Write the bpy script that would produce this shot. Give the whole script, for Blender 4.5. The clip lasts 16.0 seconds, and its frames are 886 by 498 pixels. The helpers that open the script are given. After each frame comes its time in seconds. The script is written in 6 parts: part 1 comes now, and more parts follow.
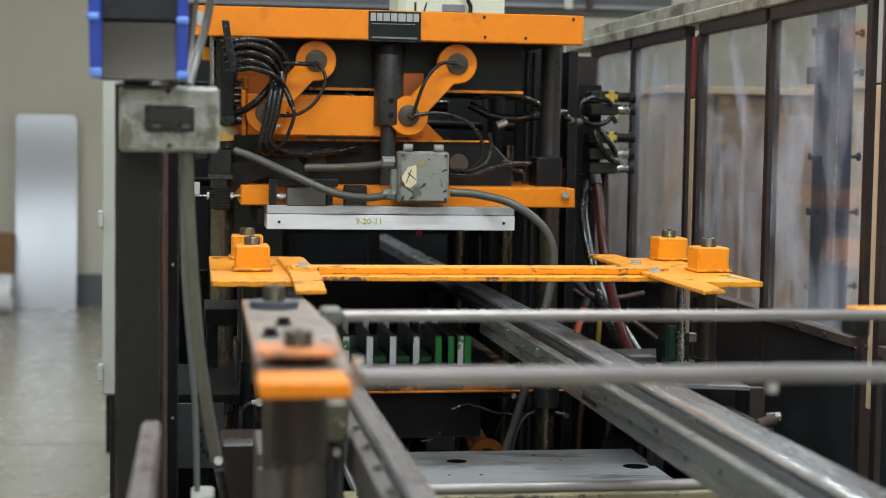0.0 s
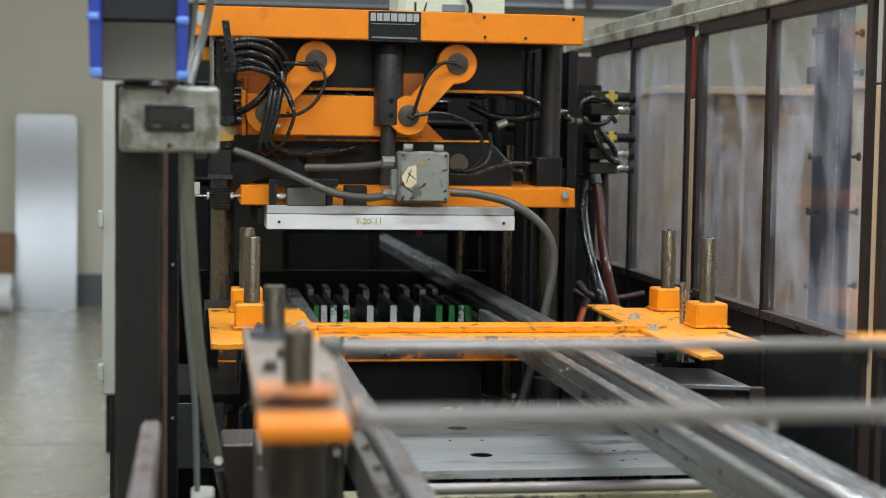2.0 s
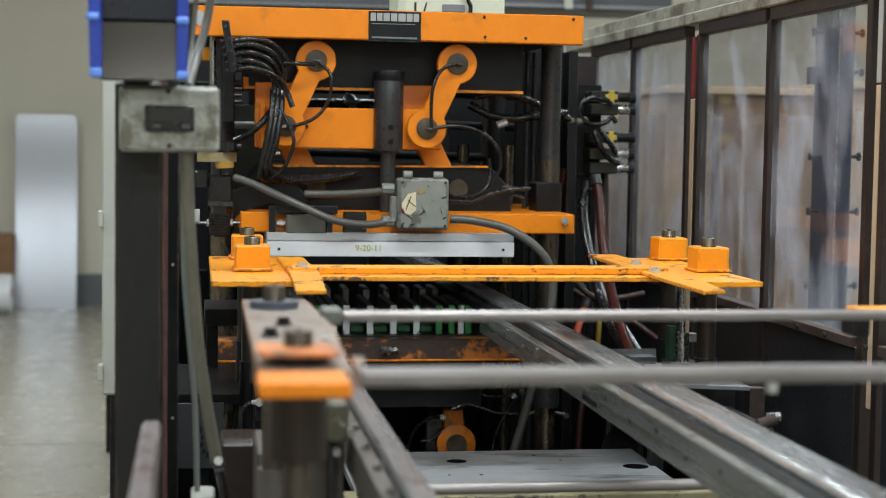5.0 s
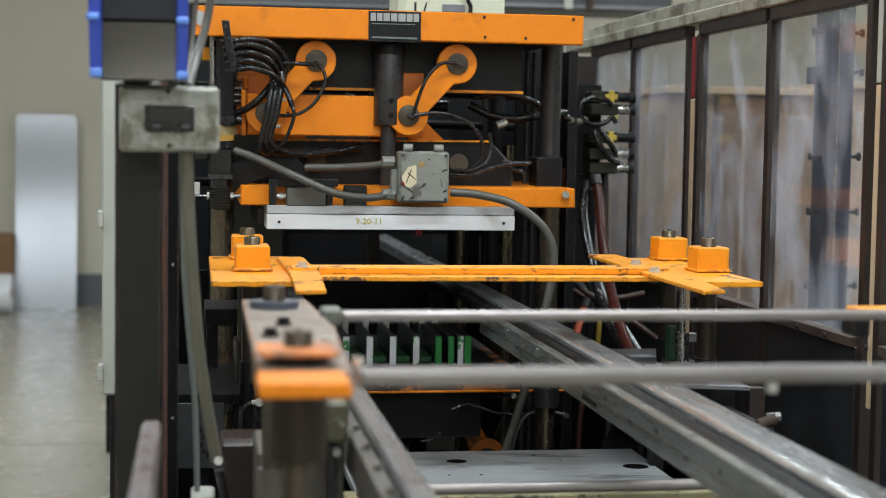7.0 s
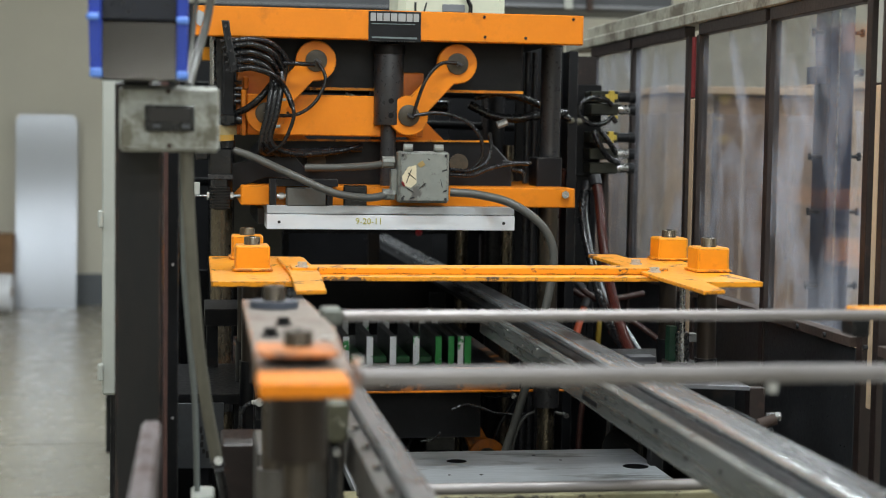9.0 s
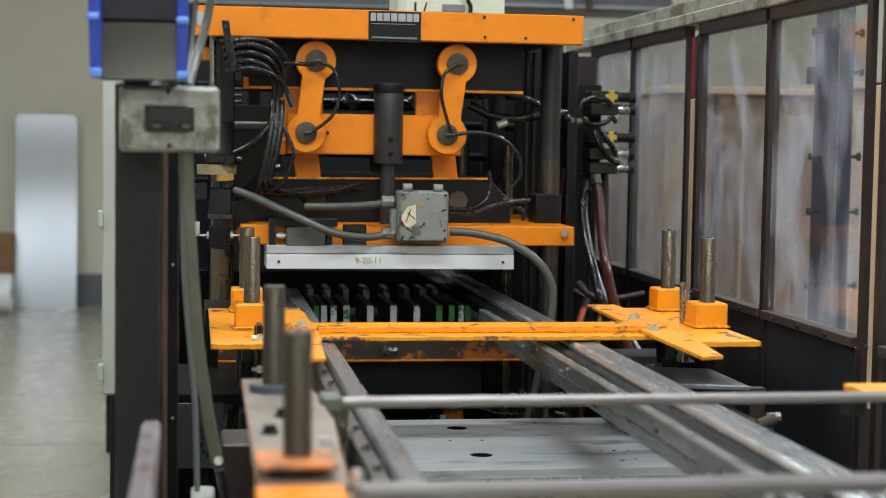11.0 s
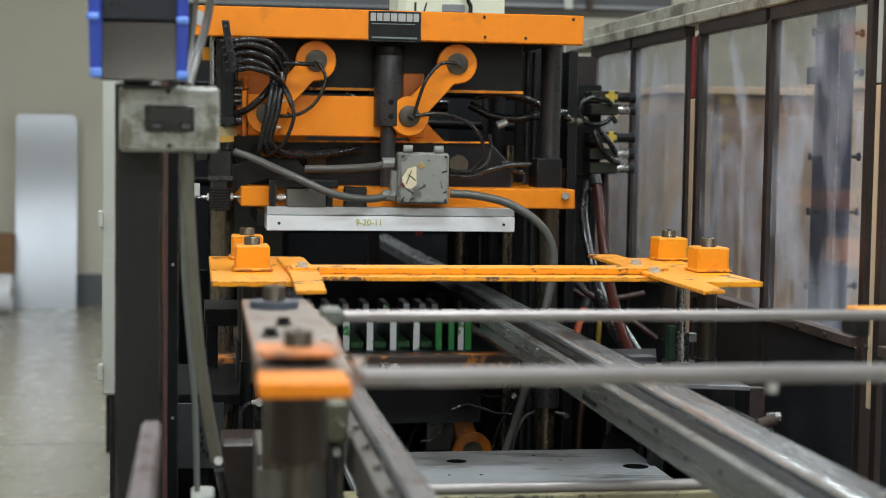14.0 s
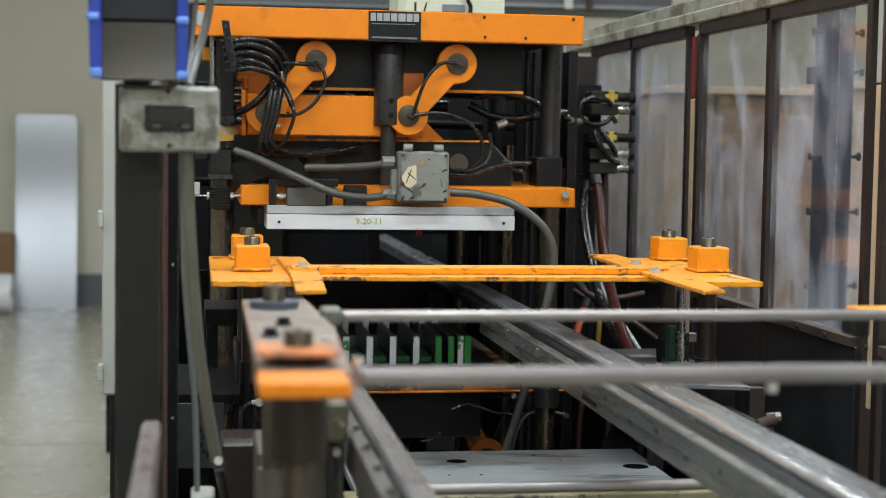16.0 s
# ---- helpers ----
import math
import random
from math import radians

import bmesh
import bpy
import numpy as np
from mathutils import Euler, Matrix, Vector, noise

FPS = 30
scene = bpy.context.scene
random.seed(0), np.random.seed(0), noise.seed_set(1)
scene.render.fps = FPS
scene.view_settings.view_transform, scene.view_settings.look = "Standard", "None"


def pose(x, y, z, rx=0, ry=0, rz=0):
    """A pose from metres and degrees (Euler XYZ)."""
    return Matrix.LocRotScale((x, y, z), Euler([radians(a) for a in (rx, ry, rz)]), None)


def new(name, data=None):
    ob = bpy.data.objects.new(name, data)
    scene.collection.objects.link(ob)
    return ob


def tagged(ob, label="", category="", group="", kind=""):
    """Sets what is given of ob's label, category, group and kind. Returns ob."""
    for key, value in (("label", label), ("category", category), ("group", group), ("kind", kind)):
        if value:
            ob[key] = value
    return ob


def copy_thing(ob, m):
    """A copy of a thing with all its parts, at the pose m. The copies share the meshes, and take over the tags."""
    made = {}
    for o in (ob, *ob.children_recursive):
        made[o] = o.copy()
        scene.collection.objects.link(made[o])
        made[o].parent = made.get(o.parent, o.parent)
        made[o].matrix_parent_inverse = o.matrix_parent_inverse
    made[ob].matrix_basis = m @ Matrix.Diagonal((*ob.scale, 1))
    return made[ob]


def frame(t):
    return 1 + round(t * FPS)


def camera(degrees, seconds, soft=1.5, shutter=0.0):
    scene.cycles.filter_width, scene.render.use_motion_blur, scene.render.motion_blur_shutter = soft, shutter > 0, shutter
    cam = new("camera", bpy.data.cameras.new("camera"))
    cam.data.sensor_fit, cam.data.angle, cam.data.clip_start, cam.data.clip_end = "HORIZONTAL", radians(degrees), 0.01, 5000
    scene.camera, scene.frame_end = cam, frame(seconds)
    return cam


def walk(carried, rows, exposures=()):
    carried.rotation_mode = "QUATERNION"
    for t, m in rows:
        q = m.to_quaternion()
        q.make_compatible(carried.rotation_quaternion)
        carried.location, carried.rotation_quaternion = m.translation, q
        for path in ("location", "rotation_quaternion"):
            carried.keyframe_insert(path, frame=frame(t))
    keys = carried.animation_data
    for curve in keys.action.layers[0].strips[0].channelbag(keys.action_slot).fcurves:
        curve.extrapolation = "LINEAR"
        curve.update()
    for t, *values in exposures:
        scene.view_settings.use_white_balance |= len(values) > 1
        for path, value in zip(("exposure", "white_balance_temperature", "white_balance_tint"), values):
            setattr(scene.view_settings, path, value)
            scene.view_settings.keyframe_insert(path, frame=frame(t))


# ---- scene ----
# camera: stands still on a tripod, long lens, focused on the press
cam = camera(31.284, 16.0, soft=0.85, shutter=0.9)
CAM = pose(0, 0, 1.45, 86.0907, -0.8688, -8.8699)
walk(cam, [(0.0, CAM), (16.0, CAM)], [(0.0, 0.0), (16.0, 0.0)])
cam.data.dof.use_dof = True
cam.data.dof.focus_distance = 3.75
cam.data.dof.aperture_fstop = 3.5

# world: nothing but the dim grey of the hall outside the lamps
world = bpy.data.worlds.new("hall_world")
scene.world = world
world.use_nodes = True
world.node_tree.nodes["Background"].inputs[0].default_value = (0.9, 0.95, 1.0, 1)
world.node_tree.nodes["Background"].inputs[1].default_value = 0.05

LAMP_W = 96.0
# unseen ceiling rows; the y < -4 and x = 7.4 lamps are added for brightness
LAMP_XY = [(-2.6, -4.2), (0.6, -4.9), (3.8, -4.2), (-3.2, 1.2), (-3.2, 5.6), (-3.2, 8.3), (0.5, -1.6), (0.5, 2.4), (0.5, 7.0), (4.0, 0.6), (4.0, 4.6), (4.0, 9.4), (7.4, 3.0), (7.4, 8.0)]
LAMP_Z = 4.3


def ceiling_lamps():
    for x, y in LAMP_XY:
        data = bpy.data.lights.new("strip_light", "AREA")
        data.shape, data.size, data.size_y, data.energy = "RECTANGLE", 2.4, 0.30, LAMP_W
        data.color = (0.885, 0.965, 1.0)
        ob = new("strip_light", data)
        ob.location = (x, y, LAMP_Z - 0.06)


ceiling_lamps()


# ---- materials ----
def material(name, base, rough=0.5, metal=0.0, var=0.15, scale=12.0, bump=0.02, stain=None, stain_at=0.62, stain_scale=5.0,
             stain_soft=0.08, stain_rough=None, grain=90.0, stretch=(1, 1, 1), coat=0.0, spec=0.5, edge=None, edge_r=0.004, rvar=1.0):
    m = bpy.data.materials.new(name)
    m.use_nodes = True
    nt = m.node_tree
    b = nt.nodes["Principled BSDF"]
    tc = nt.nodes.new("ShaderNodeTexCoord")
    mp = nt.nodes.new("ShaderNodeMapping")
    mp.inputs["Scale"].default_value = stretch
    info = nt.nodes.new("ShaderNodeObjectInfo")
    off = nt.nodes.new("ShaderNodeVectorMath")
    off.operation = "SCALE"
    off.inputs[0].default_value = (7.3, 3.1, 5.7)
    nt.links.new(info.outputs["Random"], off.inputs["Scale"])
    add = nt.nodes.new("ShaderNodeVectorMath")
    nt.links.new(tc.outputs["Object"], add.inputs[0])
    nt.links.new(off.outputs[0], add.inputs[1])
    nt.links.new(add.outputs[0], mp.inputs["Vector"])

    def tex(s, detail=5.0, r=0.6):
        n = nt.nodes.new("ShaderNodeTexNoise")
        n.inputs["Scale"].default_value, n.inputs["Detail"].default_value, n.inputs["Roughness"].default_value = s, detail, r
        nt.links.new(mp.outputs[0], n.inputs["Vector"])
        return n.outputs["Fac"]

    def ramp(src, lo, hi, a, c):
        r = nt.nodes.new("ShaderNodeMapRange")
        r.inputs[1].default_value, r.inputs[2].default_value, r.inputs[3].default_value, r.inputs[4].default_value = lo, hi, a, c
        nt.links.new(src, r.inputs[0])
        return r.outputs[0]

    def mix(fac, a, c, mode="MIX"):
        x = nt.nodes.new("ShaderNodeMix")
        x.data_type, x.blend_type = "RGBA", mode
        for sock, v in ((x.inputs[0], fac), (x.inputs[6], a), (x.inputs[7], c)):
            if isinstance(v, (int, float)):
                sock.default_value = v
            elif isinstance(v, tuple):
                sock.default_value = (*v, 1)
            else:
                nt.links.new(v, sock)
        return x.outputs[2]

    big, fine = tex(scale), tex(grain, 3.0)
    lo = tuple(c * (1 - var) for c in base)
    hi = tuple(min(1, c * (1 + var)) for c in base)
    col = mix(ramp(big, 0.3, 0.7, 0, 1), lo, hi)
    col = mix(ramp(fine, 0.25, 0.75, 0, 0.35), col, tuple(c * (1 - 1.6 * var) for c in base))
    rr = ramp(fine, 0.2, 0.8, max(0.03, rough - 0.08 * rvar), min(1, rough + 0.1 * rvar))
    if stain:
        mask = ramp(tex(stain_scale, 9.0, 0.68), stain_at, stain_at + stain_soft, 0, 1)
        col = mix(mask, col, stain)
        if metal and stain_rough:
            nt.links.new(ramp(mask, 0, 1, metal, 0.1), b.inputs["Metallic"])
        if stain_rough:
            x = nt.nodes.new("ShaderNodeMix")
            nt.links.new(mask, x.inputs[0])
            nt.links.new(rr, x.inputs[2])
            x.inputs[3].default_value = stain_rough
            rr = x.outputs[0]
    if edge:
        bv, ge, dt = nt.nodes.new("ShaderNodeBevel"), nt.nodes.new("ShaderNodeNewGeometry"), nt.nodes.new("ShaderNodeVectorMath")
        bv.samples, bv.inputs["Radius"].default_value, dt.operation = 4, edge_r, "DOT_PRODUCT"
        nt.links.new(bv.outputs[0], dt.inputs[0])
        nt.links.new(ge.outputs["Normal"], dt.inputs[1])
        rim = ramp(dt.outputs["Value"], 0.995, 0.90, 0.0, 1.0)
        brk = ramp(tex(38.0, 6.0, 0.7), 0.46, 0.56, 0.0, 1.0)
        both = nt.nodes.new("ShaderNodeMath")
        both.operation = "MULTIPLY"
        nt.links.new(rim, both.inputs[0])
        nt.links.new(brk, both.inputs[1])
        col = mix(both.outputs[0], col, edge)
    nt.links.new(col, b.inputs["Base Color"])
    nt.links.new(rr, b.inputs["Roughness"])
    if not b.inputs["Metallic"].is_linked:
        b.inputs["Metallic"].default_value = metal
    b.inputs["Coat Weight"].default_value = coat
    b.inputs["Specular IOR Level"].default_value = spec
    if bump:
        bp = nt.nodes.new("ShaderNodeBump")
        bp.inputs["Strength"].default_value, bp.inputs["Distance"].default_value = 0.35, bump * 0.05
        nt.links.new(fine, bp.inputs["Height"])
        nt.links.new(bp.outputs[0], b.inputs["Normal"])
    return m


ORANGE = material("orange_paint", (0.80, 0.232, 0.005), 0.40, spec=0.35, var=0.06, scale=7, stain=(0.45, 0.13, 0.012), stain_at=0.56, stain_scale=7, stain_soft=0.25, stain_rough=0.55, edge=(0.20, 0.07, 0.02))
ORANGE_WORN = material("worn_orange_paint", (0.87, 0.325, 0.010), 0.40, spec=0.4, var=0.07, scale=9, stain=(0.11, 0.055, 0.025), stain_at=0.585, stain_scale=16, stain_soft=0.03, stain_rough=0.55, edge=(0.07, 0.035, 0.02), edge_r=0.006)
ORANGE_BLOCK = material("orange_block_paint", (0.87, 0.315, 0.009), 0.38, spec=0.4, var=0.08, scale=14, stain=(0.50, 0.17, 0.02), stain_at=0.58, stain_scale=11, stain_soft=0.2, edge=(0.30, 0.12, 0.03), edge_r=0.005)
ORANGE_RUST = material("rusted_orange_paint", (0.060, 0.036, 0.027), 0.5, var=0.35, scale=9, stain=(0.45, 0.145, 0.02), stain_at=0.535, stain_scale=9, stain_soft=0.05)
BLACK_STEEL = material("black_oiled_steel", (0.0105, 0.0108, 0.0125), 0.38, var=0.4, scale=6, spec=0.22, stain=(0.030, 0.021, 0.016), stain_at=0.60, stain_scale=9, stain_soft=0.15, edge=(0.09, 0.085, 0.08), edge_r=0.004)
GLOSS_BLACK = material("glossy_black_casting", (0.008, 0.008, 0.009), 0.20, var=0.4, scale=25, bump=0.05, grain=60, stain=(0.05, 0.045, 0.04), stain_at=0.62, stain_scale=30, stain_soft=0.06)
DARK_STEEL = material("dark_steel", (0.046, 0.045, 0.047), 0.30, 0.4, var=0.25, scale=8, stain=(0.065, 0.040, 0.030), stain_at=0.60, stain_scale=12, stain_soft=0.15)
BROWN_STEEL = material("brown_oxide_steel", (0.026, 0.017, 0.015), 0.42, 0.1, var=0.3, scale=10, stain=(0.055, 0.030, 0.024), stain_at=0.58, stain_scale=18, stain_soft=0.1)
ROD = material("oiled_guide_rod", (0.20, 0.165, 0.12), 0.27, 0.85, var=0.25, scale=14, stretch=(1, 1, 0.25))
ROD_DARK = material("dark_guide_rod", (0.12, 0.10, 0.08), 0.3, 0.8, var=0.25, scale=14, stretch=(1, 1, 0.25))
STEEL = material("bare_steel", (0.42, 0.415, 0.41), 0.26, 0.95, var=0.16, scale=9, stain=(0.10, 0.085, 0.075), stain_at=0.62, stain_scale=13, stain_soft=0.2, stain_rough=0.55)
RAIL_STEEL = material("worn_rail_steel", (0.265, 0.27, 0.275), 0.27, 0.6, var=0.2, scale=9, stain=(0.13, 0.13, 0.13), stain_at=0.53, stain_scale=12, stain_soft=0.25, stretch=(1, 0.07, 1), grain=40, bump=0)
BAR_STEEL = material("brushed_bar_steel", (0.31, 0.285, 0.28), 0.40, 0.7, var=0.25, scale=10, stain=(0.15, 0.105, 0.095), stain_at=0.56, stain_scale=10, stain_soft=0.2, stretch=(0.2, 1, 1), bump=0)
ALU = material("aluminium", (0.80, 0.82, 0.86), 0.40, 0.45, var=0.07, scale=8, stain=(0.42, 0.42, 0.43), stain_at=0.62, stain_scale=6, stain_soft=0.25, stretch=(0.35, 1, 1))
ALU_PLATE = material("tool_plate_aluminium", (0.55, 0.575, 0.60), 0.36, 0.35, var=0.25, scale=7, stain=(0.20, 0.205, 0.20), stain_at=0.535, stain_scale=14, stain_soft=0.12, stretch=(0.25, 1, 1), grain=60)
GREEN = material("green_paint", (0.02, 0.24, 0.05), 0.45, var=0.12, stain=(0.40, 0.42, 0.41), stain_at=0.60, stain_scale=30, stain_soft=0.03)
WHITE_END = material("white_block_end", (0.70, 0.71, 0.73), 0.5, 0.2, var=0.15, stain=(0.03, 0.22, 0.06), stain_at=0.535, stain_scale=30, stain_soft=0.03)
GREY_BOX = material("scuffed_grey_enamel", (0.225, 0.235, 0.21), 0.5, var=0.12, scale=14, stain=(0.10, 0.095, 0.085), stain_at=0.56, stain_scale=18, stain_soft=0.06, edge=(0.07, 0.065, 0.06), edge_r=0.008)
BOX_ALU = material("weathered_grey_box", (0.36, 0.365, 0.325), 0.5, 0.1, var=0.3, scale=18, stain=(0.13, 0.12, 0.085), stain_at=0.47, stain_scale=15, stain_soft=0.12, edge=(0.55, 0.55, 0.52), edge_r=0.005)
RUBBER = material("black_rubber", (0.010, 0.010, 0.011), 0.24, var=0.15, bump=0)
CONDUIT = material("grey_conduit", (0.095, 0.093, 0.083), 0.33, var=0.15, scale=20, grain=160)
CONDUIT_L = material("tan_conduit", (0.135, 0.125, 0.095), 0.5, var=0.25, scale=20, grain=160)
RED_HOSE = material("red_brown_hose", (0.055, 0.014, 0.011), 0.2, var=0.2)
ORANGE_HOSE = material("orange_red_hose", (0.42, 0.075, 0.03), 0.4, var=0.1)
YELLOW = material("yellow_plastic", (0.55, 0.40, 0.06), 0.5, var=0.15)
BRASS = material("brass", (0.48, 0.36, 0.16), 0.35, 0.7, var=0.2)
PIN = material("greased_pin_face", (0.07, 0.055, 0.034), 0.45, 0.1, var=0.5, scale=22)
CHROME = material("zinc_plate", (0.66, 0.66, 0.64), 0.3, 0.6, var=0.12)
BLUE = material("blue_paint", (0.02, 0.055, 0.40), 0.35, var=0.1)
BLUE_L = material("light_blue_clip", (0.14, 0.30, 0.85), 0.4, var=0.1)
SCREEN_TOP = material("dark_navy_panel", (0.008, 0.010, 0.020), 0.3, var=0.1)
SCREEN = material("smoked_panel", (0.05, 0.045, 0.038), 0.16, 0.8, var=0.05, scale=2, grain=4, bump=0)
WALL = material("cream_wall_paint", (0.57, 0.54, 0.45), 0.6, var=0.04, scale=1.2, grain=30)
FLOOR = material("polished_concrete", (0.325, 0.30, 0.245), 0.26, var=0.12, scale=1.3, stain=(0.19, 0.172, 0.14), stain_at=0.56, stain_scale=1.6, stain_soft=0.3, grain=8, bump=0, rvar=0.4)
CEIL = material("ceiling_paint", (0.5, 0.5, 0.48), 0.8, var=0.05)
BASEBOARD = material("slate_skirting", (0.11, 0.12, 0.13), 0.5, var=0.1)
SHEET = material("galvanised_sheet", (0.44, 0.46, 0.50), bump=0, rough=0.34, metal=0.88, grain=6, var=0.06, scale=3, stretch=(1, 1, 0.5), rvar=0.25)
CARD = material("corrugated_cardboard", (0.33, 0.215, 0.13), 0.8, var=0.10, scale=4, stain=(0.33, 0.21, 0.12), stain_at=0.6, stain_scale=3, stain_soft=0.2)
CARD_L = material("pale_cardboard", (0.52, 0.38, 0.25), 0.8, var=0.08, scale=4)
WOOD = material("pallet_wood", (0.45, 0.34, 0.20), 0.7, var=0.2, scale=10, stretch=(1, 1, 0.2))
CABINET = material("light_grey_enamel", (0.44, 0.45, 0.41), 0.4, var=0.05, scale=4)
GREY_DUCT = material("slate_grey_paint", (0.075, 0.078, 0.085), 0.5, var=0.15, scale=4)
CREAM_CAP = material("cream_plastic", (0.72, 0.72, 0.56), 0.45, var=0.05)
GUARD_TOP = material("weathered_grey_top", (0.31, 0.295, 0.235), 0.65, var=0.25, scale=12, stain=(0.11, 0.09, 0.065), stain_at=0.49, stain_scale=8, stain_soft=0.12)
GUARD_PANEL = material("dark_grey_panel", (0.032, 0.033, 0.036), 0.32, 0.2, var=0.2, scale=3)
RUSTY = material("rusty_ledge", (0.045, 0.026, 0.019), 0.7, var=0.3, stain=(0.035, 0.025, 0.02), stain_at=0.55, stain_scale=20)
RED_TAPE = material("red_paint", (0.20, 0.012, 0.014), 0.5, var=0.1)
NAVY = material("dark_blue_steel", (0.022, 0.030, 0.062), 0.4, 0.2, var=0.2, scale=6)
LETTER = material("pale_grey_print", (0.34, 0.345, 0.34), 0.5, var=0.05)
CHALK = material("yellow_marker", (0.42, 0.38, 0.05), 0.7, var=0.1)
INK = material("black_ink", (0.015, 0.015, 0.015), 0.6, var=0.1)
GREASE = material("amber_grease_cup", (0.50, 0.28, 0.05), 0.3, var=0.3, scale=30)
PAPER = material("worn_sticker", (0.66, 0.58, 0.40), 0.6, var=0.15, scale=30, stain=(0.30, 0.10, 0.05), stain_at=0.62, stain_scale=60)


def emitter(name, colour, power):
    m = bpy.data.materials.new(name)
    m.use_nodes = True
    b = m.node_tree.nodes["Principled BSDF"]
    b.inputs["Base Color"].default_value = (*colour, 1)
    b.inputs["Emission Color"].default_value = (*colour, 1)
    b.inputs["Emission Strength"].default_value = power
    return m


RAIL_SIDE = material("oily_rail_side", (0.27, 0.28, 0.265), 0.26, 0.6, var=0.2, scale=6, stain=(0.13, 0.135, 0.12), stain_at=0.50, stain_scale=8, stain_soft=0.25, stretch=(1, 0.09, 1.4), grain=40, bump=0)
LIP_HIGHLIGHT_STEEL = material("polished_lip_highlight_steel", (0.72, 0.73, 0.74), 0.22, 0.85, var=0.1, scale=8, stretch=(1, 0.1, 1), stain=(0.35, 0.35, 0.35), stain_at=0.60, stain_scale=10, stain_soft=0.2, bump=0)
CHAIN_STEEL = material("oily_chain_steel", (0.018, 0.018, 0.018), 0.35, 0.5, var=0.3)
GREY_BROWN = material("grey_brown_oily_steel", (0.11, 0.10, 0.09), 0.4, 0.3, var=0.25, scale=8, stain=(0.06, 0.045, 0.035), stain_at=0.54, stain_scale=10, stain_soft=0.15)
# flat black for the chain groove, also the painted dark of holes and slot
CHAIN_RECESS_BLACK = material("black_chain_and_recess_shade", (0.006, 0.006, 0.007), 0.65, var=0.2, spec=0.15)
TUBE = emitter("lit_tube", (1.0, 0.97, 0.90), 6.0)


def clear_sheet():
    m = bpy.data.materials.new("scuffed_hazy_polycarbonate")
    m.use_nodes = True
    nt = m.node_tree
    out = nt.nodes["Material Output"]
    nt.nodes.remove(nt.nodes["Principled BSDF"])
    tr = nt.nodes.new("ShaderNodeBsdfTransparent")
    tr.inputs[0].default_value = (0.93, 0.93, 0.94, 1)
    gl = nt.nodes.new("ShaderNodeBsdfGlossy")
    gl.inputs["Roughness"].default_value = 0.08
    # bluish diffuse share: scuffs plus painted haze that brightens the panes like reflections
    df = nt.nodes.new("ShaderNodeBsdfDiffuse")
    df.inputs[0].default_value = (0.60, 0.62, 0.70, 1)
    tc = nt.nodes.new("ShaderNodeTexCoord")
    mp = nt.nodes.new("ShaderNodeMapping")
    mp.inputs["Scale"].default_value = (1, 1.1, 0.6)
    ns = nt.nodes.new("ShaderNodeTexNoise")
    ns.inputs["Scale"].default_value, ns.inputs["Detail"].default_value, ns.inputs["Distortion"].default_value = 2.6, 7.0, 2.2
    mr = nt.nodes.new("ShaderNodeMapRange")
    mr.inputs[1].default_value, mr.inputs[2].default_value, mr.inputs[3].default_value, mr.inputs[4].default_value = 0.44, 0.68, 0.03, 0.34
    nt.links.new(tc.outputs["Object"], mp.inputs[0])
    nt.links.new(mp.outputs[0], ns.inputs["Vector"])
    nt.links.new(ns.outputs["Fac"], mr.inputs[0])
    m1, m2 = nt.nodes.new("ShaderNodeMixShader"), nt.nodes.new("ShaderNodeMixShader")
    nt.links.new(mr.outputs[0], m1.inputs[0])
    nt.links.new(tr.outputs[0], m1.inputs[1])
    nt.links.new(df.outputs[0], m1.inputs[2])
    lw = nt.nodes.new("ShaderNodeLayerWeight")
    lw.inputs[0].default_value = 0.5
    fr = nt.nodes.new("ShaderNodeMapRange")
    fr.inputs[1].default_value, fr.inputs[2].default_value, fr.inputs[3].default_value, fr.inputs[4].default_value = 0.45, 1.0, 0.02, 0.35
    nt.links.new(lw.outputs["Facing"], fr.inputs[0])
    nt.links.new(fr.outputs[0], m2.inputs[0])
    nt.links.new(m1.outputs[0], m2.inputs[1])
    nt.links.new(gl.outputs[0], m2.inputs[2])
    nt.links.new(m2.outputs[0], out.inputs[0])
    return m


CLEAR = clear_sheet()


# ---- mesh helpers ----
def box(bm, x0, x1, y0, y1, z0, z1, bevel=0.0015):
    r = bmesh.ops.create_cube(bm, size=1.0)
    vs = r["verts"]
    bmesh.ops.scale(bm, vec=(abs(x1 - x0), abs(y1 - y0), abs(z1 - z0)), verts=vs)
    bmesh.ops.translate(bm, vec=((x0 + x1) / 2, (y0 + y1) / 2, (z0 + z1) / 2), verts=vs)
    if bevel:
        es = list({e for v in vs for e in v.link_edges})
        bmesh.ops.bevel(bm, geom=es, offset=bevel, segments=1, affect="EDGES", profile=0.5)
    return bm


def cyl(bm, a, b, r, seg=24, r2=None, bevel=0.0):
    a, b = Vector(a), Vector(b)
    d = b - a
    m = Matrix.Translation((a + b) / 2) @ d.to_track_quat("Z", "Y").to_matrix().to_4x4()
    res = bmesh.ops.create_cone(bm, cap_ends=True, segments=seg, radius1=r, radius2=r if r2 is None else r2, depth=d.length, matrix=m)
    if bevel:
        caps = [e for e in {e for v in res["verts"] for e in v.link_edges} if any(len(f.verts) > 4 for f in e.link_faces)]
        bmesh.ops.bevel(bm, geom=caps, offset=bevel, segments=2, affect="EDGES", profile=0.5)
    return bm


